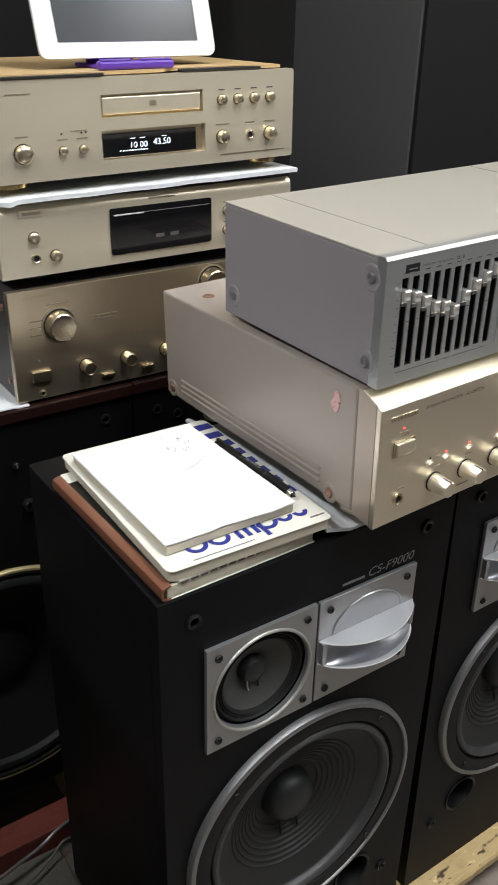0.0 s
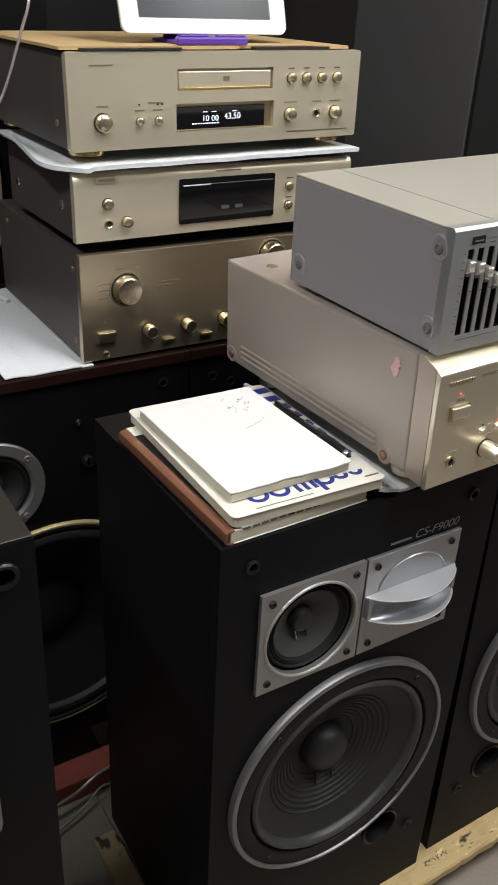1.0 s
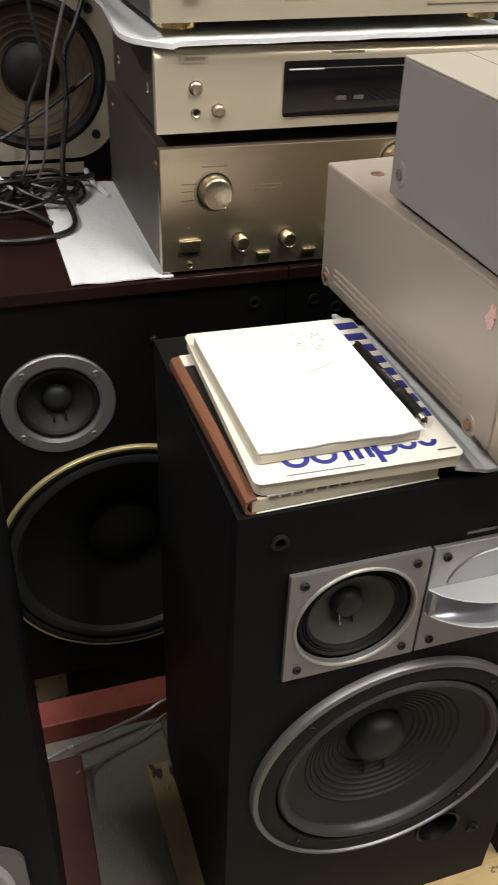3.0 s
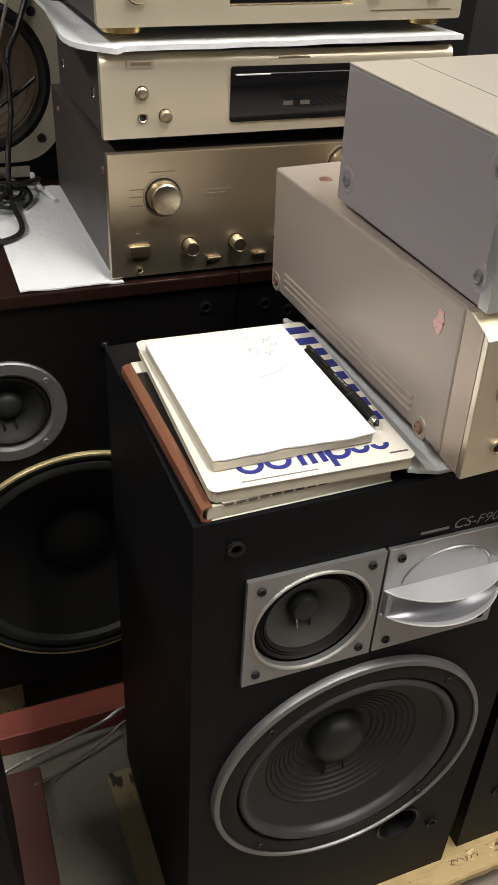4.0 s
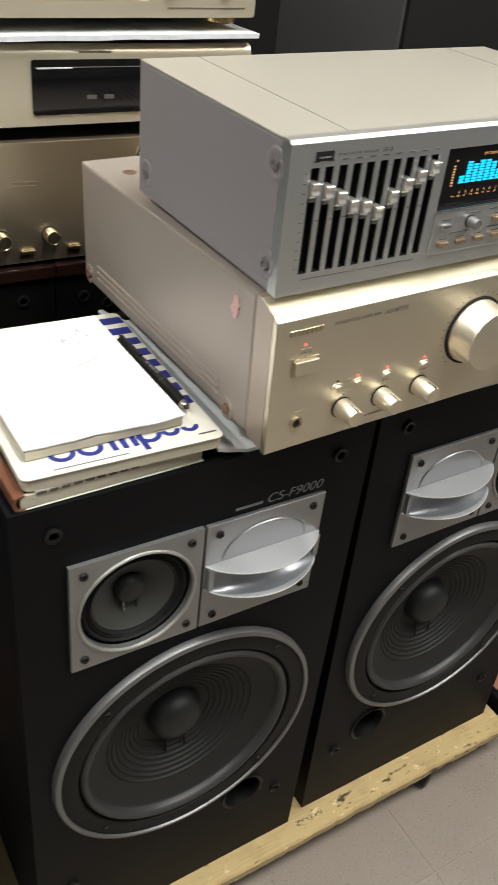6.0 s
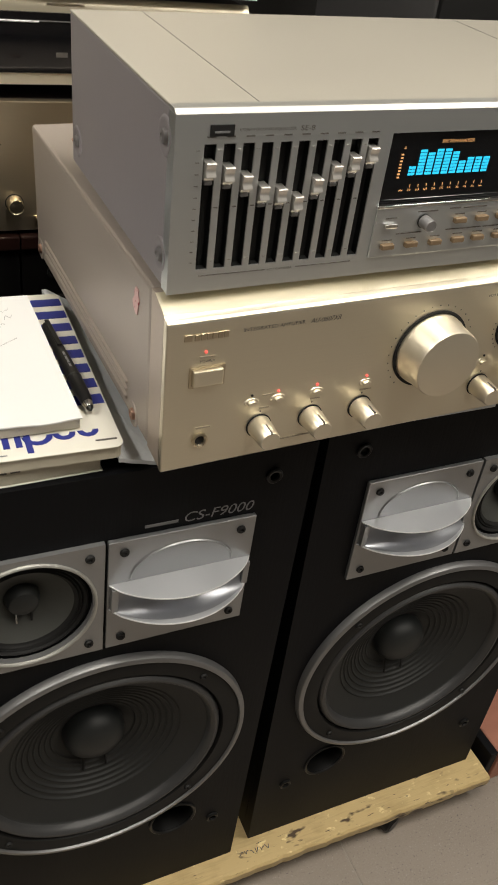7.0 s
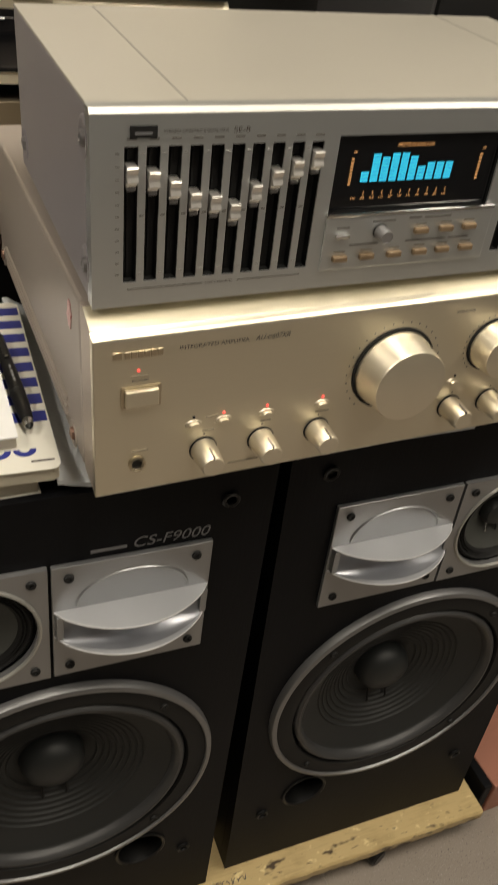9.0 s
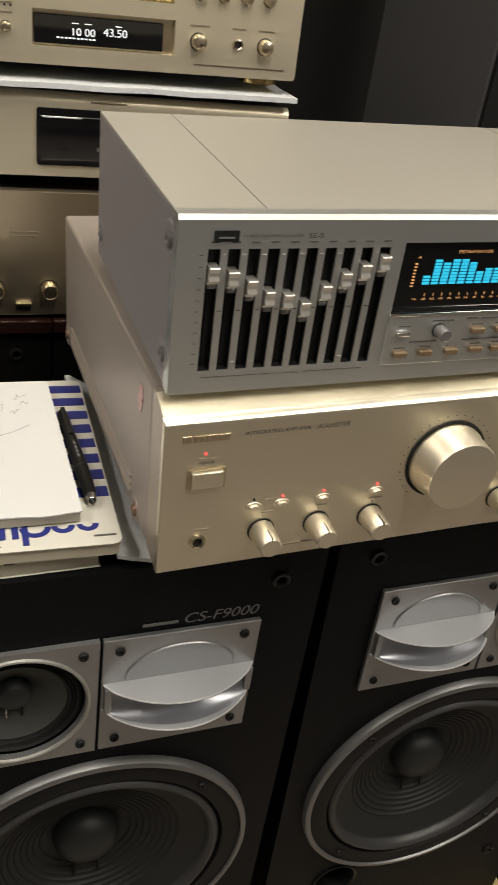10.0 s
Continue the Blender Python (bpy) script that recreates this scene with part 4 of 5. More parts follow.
# ---- soft foam sheets ----
def sheet(name, xs, ys, height, thick, mat, label, category, shift=lambda x, y: x):
    bm = bmesh.new()
    top = [[bm.verts.new((shift(x, y), y, height(x, y) + thick)) for x in xs] for y in ys]
    low = [[bm.verts.new((shift(x, y), y, height(x, y))) for x in xs] for y in ys]
    ny, nx = len(ys), len(xs)
    for j in range(ny - 1):
        for i in range(nx - 1):
            bm.faces.new((top[j][i], top[j][i + 1], top[j + 1][i + 1], top[j + 1][i]))
            bm.faces.new((low[j][i], low[j + 1][i], low[j + 1][i + 1], low[j][i + 1]))
    for i in range(nx - 1):
        bm.faces.new((top[0][i], low[0][i], low[0][i + 1], top[0][i + 1]))
        bm.faces.new((top[-1][i], top[-1][i + 1], low[-1][i + 1], low[-1][i]))
    for j in range(ny - 1):
        bm.faces.new((top[j][0], top[j + 1][0], low[j + 1][0], low[j][0]))
        bm.faces.new((top[j][-1], low[j][-1], low[j + 1][-1], top[j + 1][-1]))
    return tagged(part(name, bm, mat, smooth=True), label, category)


def steps(a, b, n):
    return [a + (b - a) * i / (n - 1) for i in range(n)]


sheet("foam_mat", steps(-0.080, 0.050, 40), steps(0.474, 0.868, 53), lambda x, y: 0.8263 + 0.0010 * (1 + noise.noise((x * 14, y * 14, 3))) * (0.25 if x > 0.03 else 1.0) + 0.0045 * max(0.0, min(1.0, (0.030 - x) / 0.04)) * abs(noise.noise((x * 11 + y * 9, y * 6 - x * 16, 9))), 0.0018, "foam", "white foam mat lying under the amplifier", "foam mat")
# sheet between the two players; its free edge hangs out at the side
sheet("foam_sheet", steps(0.0, 0.491, 60), steps(0.466, 0.80, 34),
      lambda x, y: 1.0998 + 0.0085 * (x / 0.5) + 0.020 * (max(0.0, 0.036 - x) / 0.036) ** 1.3 * min(1.0, max(0.0, y - 0.50) / 0.12) - 0.002 * max(0.0, 0.05 - x) / 0.05 * max(0.0, 0.52 - y) / 0.05 + 0.0010 * noise.noise((x * 18, y * 18, 1)),
      0.0058, "foam", "white foam sheet between the two players", "foam sheet",
      lambda x, y: x + max(0.0, 0.06 - x) * 0.85 * max(0.0, (0.53 - y) / 0.064) ** 2)
def puff(x, y):
    """Thin foam lying on the speaker; it swells a little where it comes out under the amplifier's corner."""
    out = max(0.0, min(1.0, (0.232 - x) / 0.030))
    corner = max(0.0, 1 - y / 0.04)
    return 0.8180 + 0.012 * max(0.0, x - 0.232) + out * (0.0190 - 0.011 * corner + 0.0022 * noise.noise((x * 50, y * 20, 7)) + 0.001 * max(0.0, (y - 0.26) / 0.06))


sheet("foam_sheet", steps(0.198, 0.240, 30) + steps(0.250, 0.600, 24), steps(0.004, 0.298, 60), puff, 0.0040, "foam", "crumpled white foam under the gold amplifier", "foam sheet",
      lambda x, y: x + (0.003 * noise.noise((y * 35, 2, 5)) if x < 0.200 else 0.0))


# ---- cardboard and tablet on the disc player ----
def cardboard():
    t = thing("cardboard_sheet", pose(0.03, 0.47, 1.2415, 0, -1.1, 0), "flat tan cardboard lying on the disc player", "cardboard")
    n = 30
    bm = bmesh.new()
    fr = [bm.verts.new((-0.005 + 0.44 * i / n, 0.013 + 0.004 * noise.noise((i * 0.7, 0, 0)) + (0.012 if 17 < i < 27 else 0), 0.0)) for i in range(n + 1)]
    bk = [bm.verts.new((-0.005 + 0.44 * i / n, 0.36, 0.0)) for i in range(n + 1)]
    for i in range(n):
        bm.faces.new((fr[i], fr[i + 1], bk[i + 1], bk[i]))
    ex = bmesh.ops.extrude_face_region(bm, geom=list(bm.faces))
    bmesh.ops.translate(bm, vec=(0, 0, 0.004), verts=[g for g in ex["geom"] if isinstance(g, bmesh.types.BMVert)])
    part("sheet", bm, "cardboard", t)
    part("tape_edge", box(0.02, 0.16, 0.006, 0.014, -0.0008, 0.0025, 0.0006, 1), "tape", t, "strip of black tape")
    part("tape_edge", box(0.275, 0.40, 0.010, 0.024, -0.0008, 0.0030, 0.0006, 1), "tape", t, "strip of black tape")


cardboard()


def tablet():
    t = thing("tablet", pose(0.133, 0.533, 1.2525, -16, -0.8, 0), "white tablet with an unlit screen in a small stand", "tablet")
    w, h = 0.258, 0.190
    part("frame", pierced(round_rect(0, w, 0.008, h, 0.011, 5), [round_rect(0.026, w - 0.026, 0.027, h - 0.020, 0.001, 2)], 0.0, 0.004), "tablet_white", t, "white bezel")
    part("back", pierced(round_rect(0.0008, w - 0.0008, 0.0088, h - 0.0008, 0.0105, 5), [], 0.0042, 0.0075), "plate", t)
    part("screen", box(0.0262, w - 0.0262, 0.0015, 0.0040, 0.0272, h - 0.0202), "tablet_screen", t)
    s = thing("tablet_stand", pose(0.190, 0.488, 1.2490, 0, -1.0, 0), "low purple plastic stand holding the tablet", "stand")
    bm = bmesh.new()
    box(0, 0.108, 0, 0.012, 0, 0.0105, 0.003, bm=bm)
    box(0.004, 0.046, 0.001, 0.010, 0.010, 0.0125, 0.001, bm=bm)
    box(0.060, 0.104, 0.001, 0.010, 0.010, 0.0125, 0.001, bm=bm)
    part("front_lip", bm, "purple", s)
    part("base", box(0.01, 0.098, 0.0125, 0.10, 0, 0.004, 0.0015), "purple", s)
    bm = box(0.02, 0.088, 0, 0.005, 0, 0.085, 0.002)
    part("back_rest", bm, "purple", s, at=pose(0, 0.080, 0.0035, -20, 0, 0))


tablet()


# ---- cables on the table ----
def cables():
    rnd = random.Random(11)
    z0 = 0.829

    def add(pts, r, label, mat="cable"):
        tagged(part("cable", tube(pts, r), mat, smooth=True), label, "cable", "tangled cables")

    add([(-0.05, 0.895, 1.34), (-0.035, 0.885, 1.20), (-0.065, 0.872, 1.10), (-0.055, 0.86, 1.02), (-0.085, 0.85, 0.95), (-0.10, 0.82, 0.87), (-0.16, 0.74, z0 + 0.006), (-0.26, 0.70, z0 + 0.004)], 0.0032, "black cable hanging down before the speaker")
    add([(0.03, 0.90, 1.13), (0.0, 0.885, 1.06), (-0.02, 0.88, 1.02), (-0.025, 0.86, 0.95), (-0.04, 0.83, 0.89), (-0.05, 0.76, 0.85), (-0.05, 0.66, z0 + 0.007), (-0.10, 0.625, z0 + 0.005), (-0.17, 0.635, z0 + 0.004), (-0.24, 0.70, z0 + 0.004), (-0.36, 0.78, z0 + 0.004)], 0.0042, "thick black cable looping onto the foam")
    add([(-0.36, 0.80, z0 + 0.02), (-0.25, 0.82, 0.875), (-0.16, 0.85, 0.895), (-0.08, 0.87, 0.93), (-0.01, 0.885, 0.97), (0.02, 0.89, 0.99)], 0.0036, "black cable across the speaker front")
    add([(-0.38, 0.77, 0.86), (-0.28, 0.78, 0.872), (-0.2, 0.76, 0.86), (-0.12, 0.72, 0.845), (-0.08, 0.68, z0 + 0.005)], 0.004, "thick black cable lying in a bow")
    for k in range(17):
        cx, cy = -0.16 + rnd.uniform(-0.09, 0.12), 0.80 + rnd.uniform(-0.05, 0.05)
        r = rnd.uniform(0.025, 0.06)
        a0 = rnd.uniform(0, 6.28)
        tilt = rnd.uniform(0.2, 0.8)
        pts = []
        for i in range(9):
            a = a0 + i * 0.75
            rr = r * (1 + 0.15 * rnd.uniform(-1, 1))
            pts.append((cx + rr * math.cos(a), cy + rr * 0.8 * math.sin(a), z0 + 0.006 + tilt * rr * (1 + math.sin(a + a0)) * 0.6))
        add(pts, rnd.choice((0.0022, 0.003, 0.0036)), "black cable coiled in a tangle on the table")
    add([(-0.30, 0.86, 0.845), (-0.24, 0.84, 0.86), (-0.19, 0.83, 0.885), (-0.15, 0.82, 0.87), (-0.12, 0.80, 0.845), (-0.08, 0.80, 0.838)], 0.0024, "pale grey cable in the tangle", "foam")
    add([(0.005, 0.93, z0 + 0.006), (0.0, 0.85, z0 + 0.012), (0.012, 0.81, z0 + 0.007), (0.02, 0.78, z0 + 0.004)], 0.0045, "short white cable behind the amplifier", "foam")
    add([(0.10, 0.80, 1.36), (0.045, 0.62, 1.345), (0.015, 0.552, 1.292), (0.001, 0.548, 1.257), (-0.023, 0.55, 1.194), (-0.048, 0.56, 1.141), (-0.070, 0.64, 1.03), (-0.075, 0.76, 0.90), (-0.10, 0.80, z0 + 0.01)], 0.0019, "thin grey cable hanging beside the disc player", "clear_cable")


cables()


# ---- gold amplifier ----
def gold_amplifier():
    t = thing("gold_amplifier", pose(0.2169, -0.0446, 0.8547, -0.1, -1.62, 1.18), "champagne gold integrated amplifier across both speakers, switched on", "amplifier")
    w, h, d = 0.457, 0.1425, 0.411
    bm = box(0.0, w, 0.034, d, 0.0, h, 0.003)
    part("case", bm, "champagne_paint", t, "painted champagne steel case")
    for z in (0.0115, 0.0192, 0.0270):
        for sx in (0, 1):
            part("side_rib", box(-0.0022 if sx == 0 else w - 0.002, 0.002 if sx == 0 else w + 0.0022, 0.085, 0.372, z, z + 0.0042, 0.0018), "champagne_paint", t)
    # front with bevelled upper edge and angled side cheeks
    bm = bmesh.new()
    prof = [(0.0065, -0.0045), (0.001, -0.0045), (0.0, -0.003), (0.0, h - 0.0150), (0.0006, h - 0.0132), (0.0025, h - 0.0112), (0.0065, h - 0.0092)]
    rings = []
    for x, k in ((0.0004, 1.0), (0.0012, 0.0), (w - 0.0012, 0.0), (w - 0.0004, 1.0)):
        rings.append([bm.verts.new((x, y + (0.0008 * k if y < 0.002 else 0.0), z)) for y, z in prof])
    for a, b in zip(rings, rings[1:]):
        for i in range(len(prof)):
            j = (i + 1) % len(prof)
            bm.faces.new((a[i], a[j], b[j], b[i]))
    bm.faces.new(rings[0])
    bm.faces.new(rings[-1])
    part("front_panel", bm, "champagne", t, "brushed champagne front panel with bevelled edge")
    # frame behind the front plate: cheeks tinted as reflected room, sloping, brushed upper edge
    bm = bmesh.new()
    prof = [(0.0335, -0.001), (0.0076, -0.0035), (0.0076, h - 0.0092), (0.027, h - 0.0008), (0.0335, h - 0.0004)]
    a = [bm.verts.new((0.0006, y, z)) for y, z in prof]
    b = [bm.verts.new((w - 0.0006, y, z)) for y, z in prof]
    bm.faces.new(a)
    bm.faces.new(b)
    for i in range(len(prof)):
        j = (i + 1) % len(prof)
        if i != 2:
            bm.faces.new((a[i], a[j], b[j], b[i]))
    part("front_frame", bm, "champagne_cheek", t, "champagne side cheeks, toned down for the dark room they reflect")
    bm = bmesh.new()
    q = [(0.0066, h - 0.0091), (0.027, h - 0.0006), (0.027, h - 0.0016), (0.0066, h - 0.0102)]
    a = [bm.verts.new((0.0008, y, z)) for y, z in q]
    b = [bm.verts.new((w - 0.0008, y, z)) for y, z in q]
    bm.faces.new(a)
    bm.faces.new(b)
    for i in range(4):
        bm.faces.new((a[i], a[(i + 1) % 4], b[(i + 1) % 4], b[i]))
    # paler metal than the front paints the highlight on this slope
    part("upper_edge", bm, "champagne_pale", t, "brushed upper edge, painted pale for the lamp's reflection")
    part("plate_gap", box(0.0015, w - 0.0015, 0.0065, 0.0077, -0.003, h - 0.012), "dark_hole", t)
    # power switch, lamp, headphone socket
    fr = part("power_switch", pierced(round_rect(0.0195, 0.0485, 0.0730, 0.0910, 0.001, 2), [rect(0.0215, 0.0465, 0.0750, 0.0892)], -0.0012, -0.0002), "champagne_dark", t, "rectangular power switch")
    part("switch_key", box(0.0218, 0.0462, -0.0045, -0.0002, 0.0753, 0.0889, 0.001), "champagne", fr)
    led = lambda x, z, m="led_red": part("indicator_lamp", lathe([(0.0011, 0), (0.0011, -0.0007), (0.0007, -0.0011), (0, -0.0012)], 16, "y", (x, -0.0001, z)), m, t, "lit red indicator" if m == "led_red" else "", smooth=True)
    led(0.0321, 0.1034)
    for x, m in ((0.0745, "dark_hole"), (0.0982, "led_red"), (0.1335, "led_red"), (0.181, "led_red"), (0.304, "dark_hole")):
        led(x, 0.0565, m)
        bm = lathe([(0.0066, 0), (0.0060, -0.0006), (0.0040, -0.0008), (0.0038, -0.0028), (0.0033, -0.0034), (0, -0.0034)], 28, "y", (0, 0, 0))
        bmesh.ops.scale(bm, vec=(1.0, 1.0, 0.55), verts=bm.verts)
        bmesh.ops.translate(bm, vec=(x, -0.0001, 0.0500), verts=bm.verts)
        part("push_button", bm, "knob_metal", t, "flat oval push button", smooth=True)
    jack(t, 0.0315, 0.0228, 0.0066)
    for x in (0.0835, 0.1310, 0.1795, 0.306, 0.3455):
        part("knob_ring", lathe([(0.0111, 0), (0.0111, -0.001), (0.0104, -0.0012), (0.0104, -0.0002)], 40, "y", (x, -0.0001, 0.0255)), "dark_hole", t, smooth=True)
        k = part("control_knob", lathe([(0.0102, 0), (0.0102, -0.002), (0.0098, -0.010), (0.0088, -0.0225), (0.0080, -0.0238), (0, -0.0238)], 40, "y", (x, -0.0002, 0.0255)), "knob_metal", t, "tapered champagne knob", smooth=True)
        part("knob_mark", box(x - 0.0005, x + 0.0005, -0.0242, -0.0125, 0.0255 + 0.0072, 0.0255 + 0.0098), "ink", k)
        part("print_dot", lathe([(0.0007, 0), (0.0007, -0.0003), (0, -0.0003)], 10, "y", (x, -0.0001, 0.0395)), "ink", t)
    for x, z, r, ln in ((0.2400, 0.0735, 0.0325, 0.028), (0.3330, 0.0830, 0.0215, 0.022)):
        part("knob_ring", lathe([(r * 1.12, 0), (r * 1.12, -0.0012), (r * 1.06, -0.0016), (r * 1.04, -0.0003)], 64, "y", (x, -0.0001, z)), "dark_hole", t, smooth=True)
        k = part("volume_knob" if r > 0.03 else "balance_knob", lathe([(r * 1.03, 0), (r * 1.03, -0.004), (r, -0.006), (r * 0.955, -ln * 0.93), (r * 0.93, -ln), (r * 0.915, -ln * 1.005), (0, -ln * 1.005)], 72, "y", (x, -0.0003, z)), "knob_metal", t, "large champagne rotary knob", smooth=True)
        for i in range(25):
            a = radians(225 - 270 * i / 24)
            part("print_dot", lathe([(0.0006, 0), (0.0006, -0.0003), (0, -0.0003)], 8, "y", (x + r * 1.27 * math.cos(a), -0.0001, z + r * 1.27 * math.sin(a))), "ink", t)
    # print
    part("brand_bar", box(0.014, 0.0205, -0.0009, -0.0001, 0.1142, 0.1197, 0.0003, 1), "champagne_dark", t)
    for i in range(6):
        part("brand_bar", box(0.0222 + 0.0046 * i, 0.0262 + 0.0046 * i, -0.0009, -0.0001, 0.1140, 0.1194, 0.0003, 1), "champagne_dark", t)
    lettering("print_lettering", "INTEGRATED AMPLIFIER", 0.061, 0.1160, 0.052, 0.0030, -0.0005, "ink", t)
    lettering("print_lettering", "AU-\u03b1607XR", 0.1175, 0.1155, 0.027, 0.0042, -0.0005, "ink", t, 0.25)
    lettering("print_lettering", "POWER", 0.0275, 0.0945, 0.012, 0.0020, -0.0005, "ink", t)
    lettering("print_lettering", "VOLUME", 0.288, 0.1165, 0.018, 0.0024, -0.0005, "ink", t)
    print_bar(t, 0.027, 0.039, 0.0990, 0.0998, -0.0001, "gold_print")
    print_bar(t, 0.028, 0.040, 0.0335, 0.0348, -0.0001, "gold_print")
    print_bar(t, 0.084, 0.094, 0.0545, 0.0556, -0.0001, "gold_print")
    print_bar(t, 0.082, 0.091, 0.0425, 0.0435, -0.0001, "gold_print")
    print_bar(t, 0.129, 0.138, 0.0425, 0.0435, -0.0001, "gold_print")
    print_bar(t, 0.176, 0.188, 0.0425, 0.0435, -0.0001, "gold_print")
    print_bar(t, 0.105, 0.140, 0.0065, 0.0078, -0.0001, "gold_print")
    # side screws and sticker
    for y, z, m in ((0.0687, 0.0050, "copper"), (0.396, 0.0085, "copper")):
        sc = part("side_screw", lathe([(0.0118, 0), (0.0114, -0.0006), (0.0100, -0.0011), (0.0085, -0.0007), (0.0062, -0.0002)], 32, "y", (0, 0, 0)), "champagne_paint", t, at=pose(0.0, y, z + 0.002, 0, 0, -90), smooth=True)
        part("screw_head", lathe([(0, -0.0022), (0.0022, -0.0024), (0.0026, -0.003), (0.0048, -0.0026), (0.0055, 0)], 20, "y", (0, 0, 0)), m, sc, smooth=True)
    st = part("sticker", pierced([(-0.008, -0.003), (-0.0045, -0.008), (-0.001, -0.0115), (0.0035, -0.0105), (0.0055, -0.004), (0.0075, 0.004), (0.005, 0.0065), (0.0055, 0.011), (0.0, 0.012), (-0.0035, 0.008), (-0.0035, 0.003)], [], -0.0008, -0.0001), "pink", t, "small pink and red sticker", at=pose(0.0, 0.0652, 0.116, 0, 0, -90))
    # top vents and screws near the back corner
    part("top_screw", lathe([(0.0075, 0), (0.0075, 0.0012), (0.005, 0.0016), (0, 0.0010)], 24, "z", (0.035, 0.355, h - 0.0005)), "copper", t, smooth=True)
    for i in range(6, 14):
        part("vent_slot", box(0.060 + i * 0.012, 0.066 + i * 0.012, 0.315, 0.385, h - 0.0005, h + 0.0004), "dark_hole", t)
    for x in (0.048, 0.41):
        for y in (0.076, 0.36):
            part("foot", lathe([(0.0265, 0), (0.0265, -0.0075), (0.024, -0.0095), (0.021, -0.0105), (0.020, -0.0315), (0, -0.0315)], 36, "z", (x, y, 0.0005)), "knob_metal", t, "round champagne foot", smooth=True)
    return t


gold_amplifier()


# ---- graphic equalizer ----
def equalizer():
    t = thing("graphic_equalizer", pose(0.2169, -0.0300, 1.0004, 1.0, -1.45, 0.53), "silver graphic equalizer with slider controls and a lit spectrum display", "equalizer")
    w, h, d = 0.452, 0.1245, 0.263
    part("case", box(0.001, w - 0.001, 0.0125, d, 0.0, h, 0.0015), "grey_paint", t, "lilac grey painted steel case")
    part("top_cover", box(0.001, w - 0.001, 0.0125, d, h, h + 0.0022, 0.0008), "top_paint", t, "warm grey top cover, lightened for the ceiling light")
    part("cover_seam", box(0.0628, 0.0634, 0.013, d - 0.001, h + 0.0018, h + 0.0024), "ink", t)
    part("cover_seam", box(w - 0.0634, w - 0.0628, 0.013, d - 0.001, h + 0.0018, h + 0.0024), "ink", t)
    slots = [0.0205 + 0.01362 * i for i in range(10)]
    slots_r = [0.3075 + 0.01362 * i for i in range(10)]
    sw, s0, s1 = 0.0086, 0.0172, 0.1055
    holes = [rect(x, x + sw, s0, s1) for x in slots + slots_r] + [rect(0.1625, 0.2925, 0.0545, 0.1085)]
    part("front_panel", pierced(rect(0, w, 0, h), holes, 0.0, 0.0014), "silver", t, "brushed silver front panel")
    part("slot_plate", pierced(rect(0.0095, w - 0.0055, 0.0085, h - 0.0065), holes, 0.0016, 0.0075), "dark_hole", t, "black plate behind the slots")
    part("panel_frame", pierced(rect(0.0002, w - 0.0002, 0.0002, h - 0.0002), [rect(0.009, w - 0.005, 0.008, h - 0.006)], 0.0015, 0.0124), "silver", t)
    bm = bmesh.new()
    prof = [(0.0, h + 0.0001), (0.0028, h + 0.0030), (0.013, h + 0.0030), (0.013, h + 0.0006), (0.0078, h + 0.0006), (0.0078, h + 0.0001)]
    a = [bm.verts.new((0.0, y, z)) for y, z in prof]
    b = [bm.verts.new((w, y, z)) for y, z in prof]
    bm.faces.new(a)
    bm.faces.new(b)
    for i in range(len(prof)):
        j = (i + 1) % len(prof)
        bm.faces.new((a[i], a[j], b[j], b[i]))
    part("top_trim", bm, "silver_edge", t, "bright bevelled upper edge")
    part("slot_backing", box(0.012, 0.158, 0.0078, 0.0122, 0.012, 0.112), "dark_hole", t)
    part("slot_backing", box(0.300, 0.446, 0.0078, 0.0122, 0.012, 0.112), "dark_hole", t)
    levels = (0.0895, 0.0862, 0.0800, 0.0717, 0.0694, 0.0631, 0.0749, 0.0836, 0.0893, 0.0951)
    for xs, lv in ((slots, levels), (slots_r, levels)):
        for x, z in zip(xs, lv):
            part("slot_rail", box(x + 0.0034, x + 0.0048, 0.0062, 0.0077, s0 + 0.004, s1 - 0.004), "black_plastic", t)
            bm = bmesh.new()
            prof = [(0.006, -0.0105), (-0.0010, -0.0105), (-0.0030, -0.0072), (-0.0074, -0.0066), (-0.0086, -0.0056), (-0.0080, -0.0042), (-0.0068, -0.0026), (-0.0061, -0.0008), (-0.0060, 0.0012), (-0.0066, 0.0030), (-0.0078, 0.0046), (-0.0080, 0.0058), (-0.0068, 0.0066), (0.006, 0.0066)]
            a = [bm.verts.new((x + 0.0009, y if y > 0 else 0.62 * y, z + 0.0002 + 0.74 * k)) for y, k in prof]
            b = [bm.verts.new((x + sw - 0.0009, y if y > 0 else 0.62 * y, z + 0.0002 + 0.74 * k)) for y, k in prof]
            bm.faces.new(a)
            bm.faces.new(b)
            for i in range(len(prof)):
                j = (i + 1) % len(prof)
                bm.faces.new((a[i], a[j], b[j], b[i]))
            # small grey block below the knob stands in for its shadow
            part("slider_shadow", box(x + 0.0014, x + sw - 0.0014, -0.0010, 0.0060, z - 0.0108, z - 0.0078, 0.0005, 1), "ring", t)
            part("slider_knob", bm, "slider_metal", t, "bright metal slider knob", smooth=True)
        for x in xs:
            print_bar(t, x + 0.0015, x + 0.0075, 0.1098, 0.1106, -0.0001)
        for x in xs[:-1]:
            for k in (0, 5, 10):
                z = 0.0235 + 0.0078 * k
                print_bar(t, x + sw + 0.0012, x + 0.01362 - 0.0012, z, z + (0.0006 if k == 5 else 0.0003), -0.0001, "ink" if k == 5 else "faint_print")
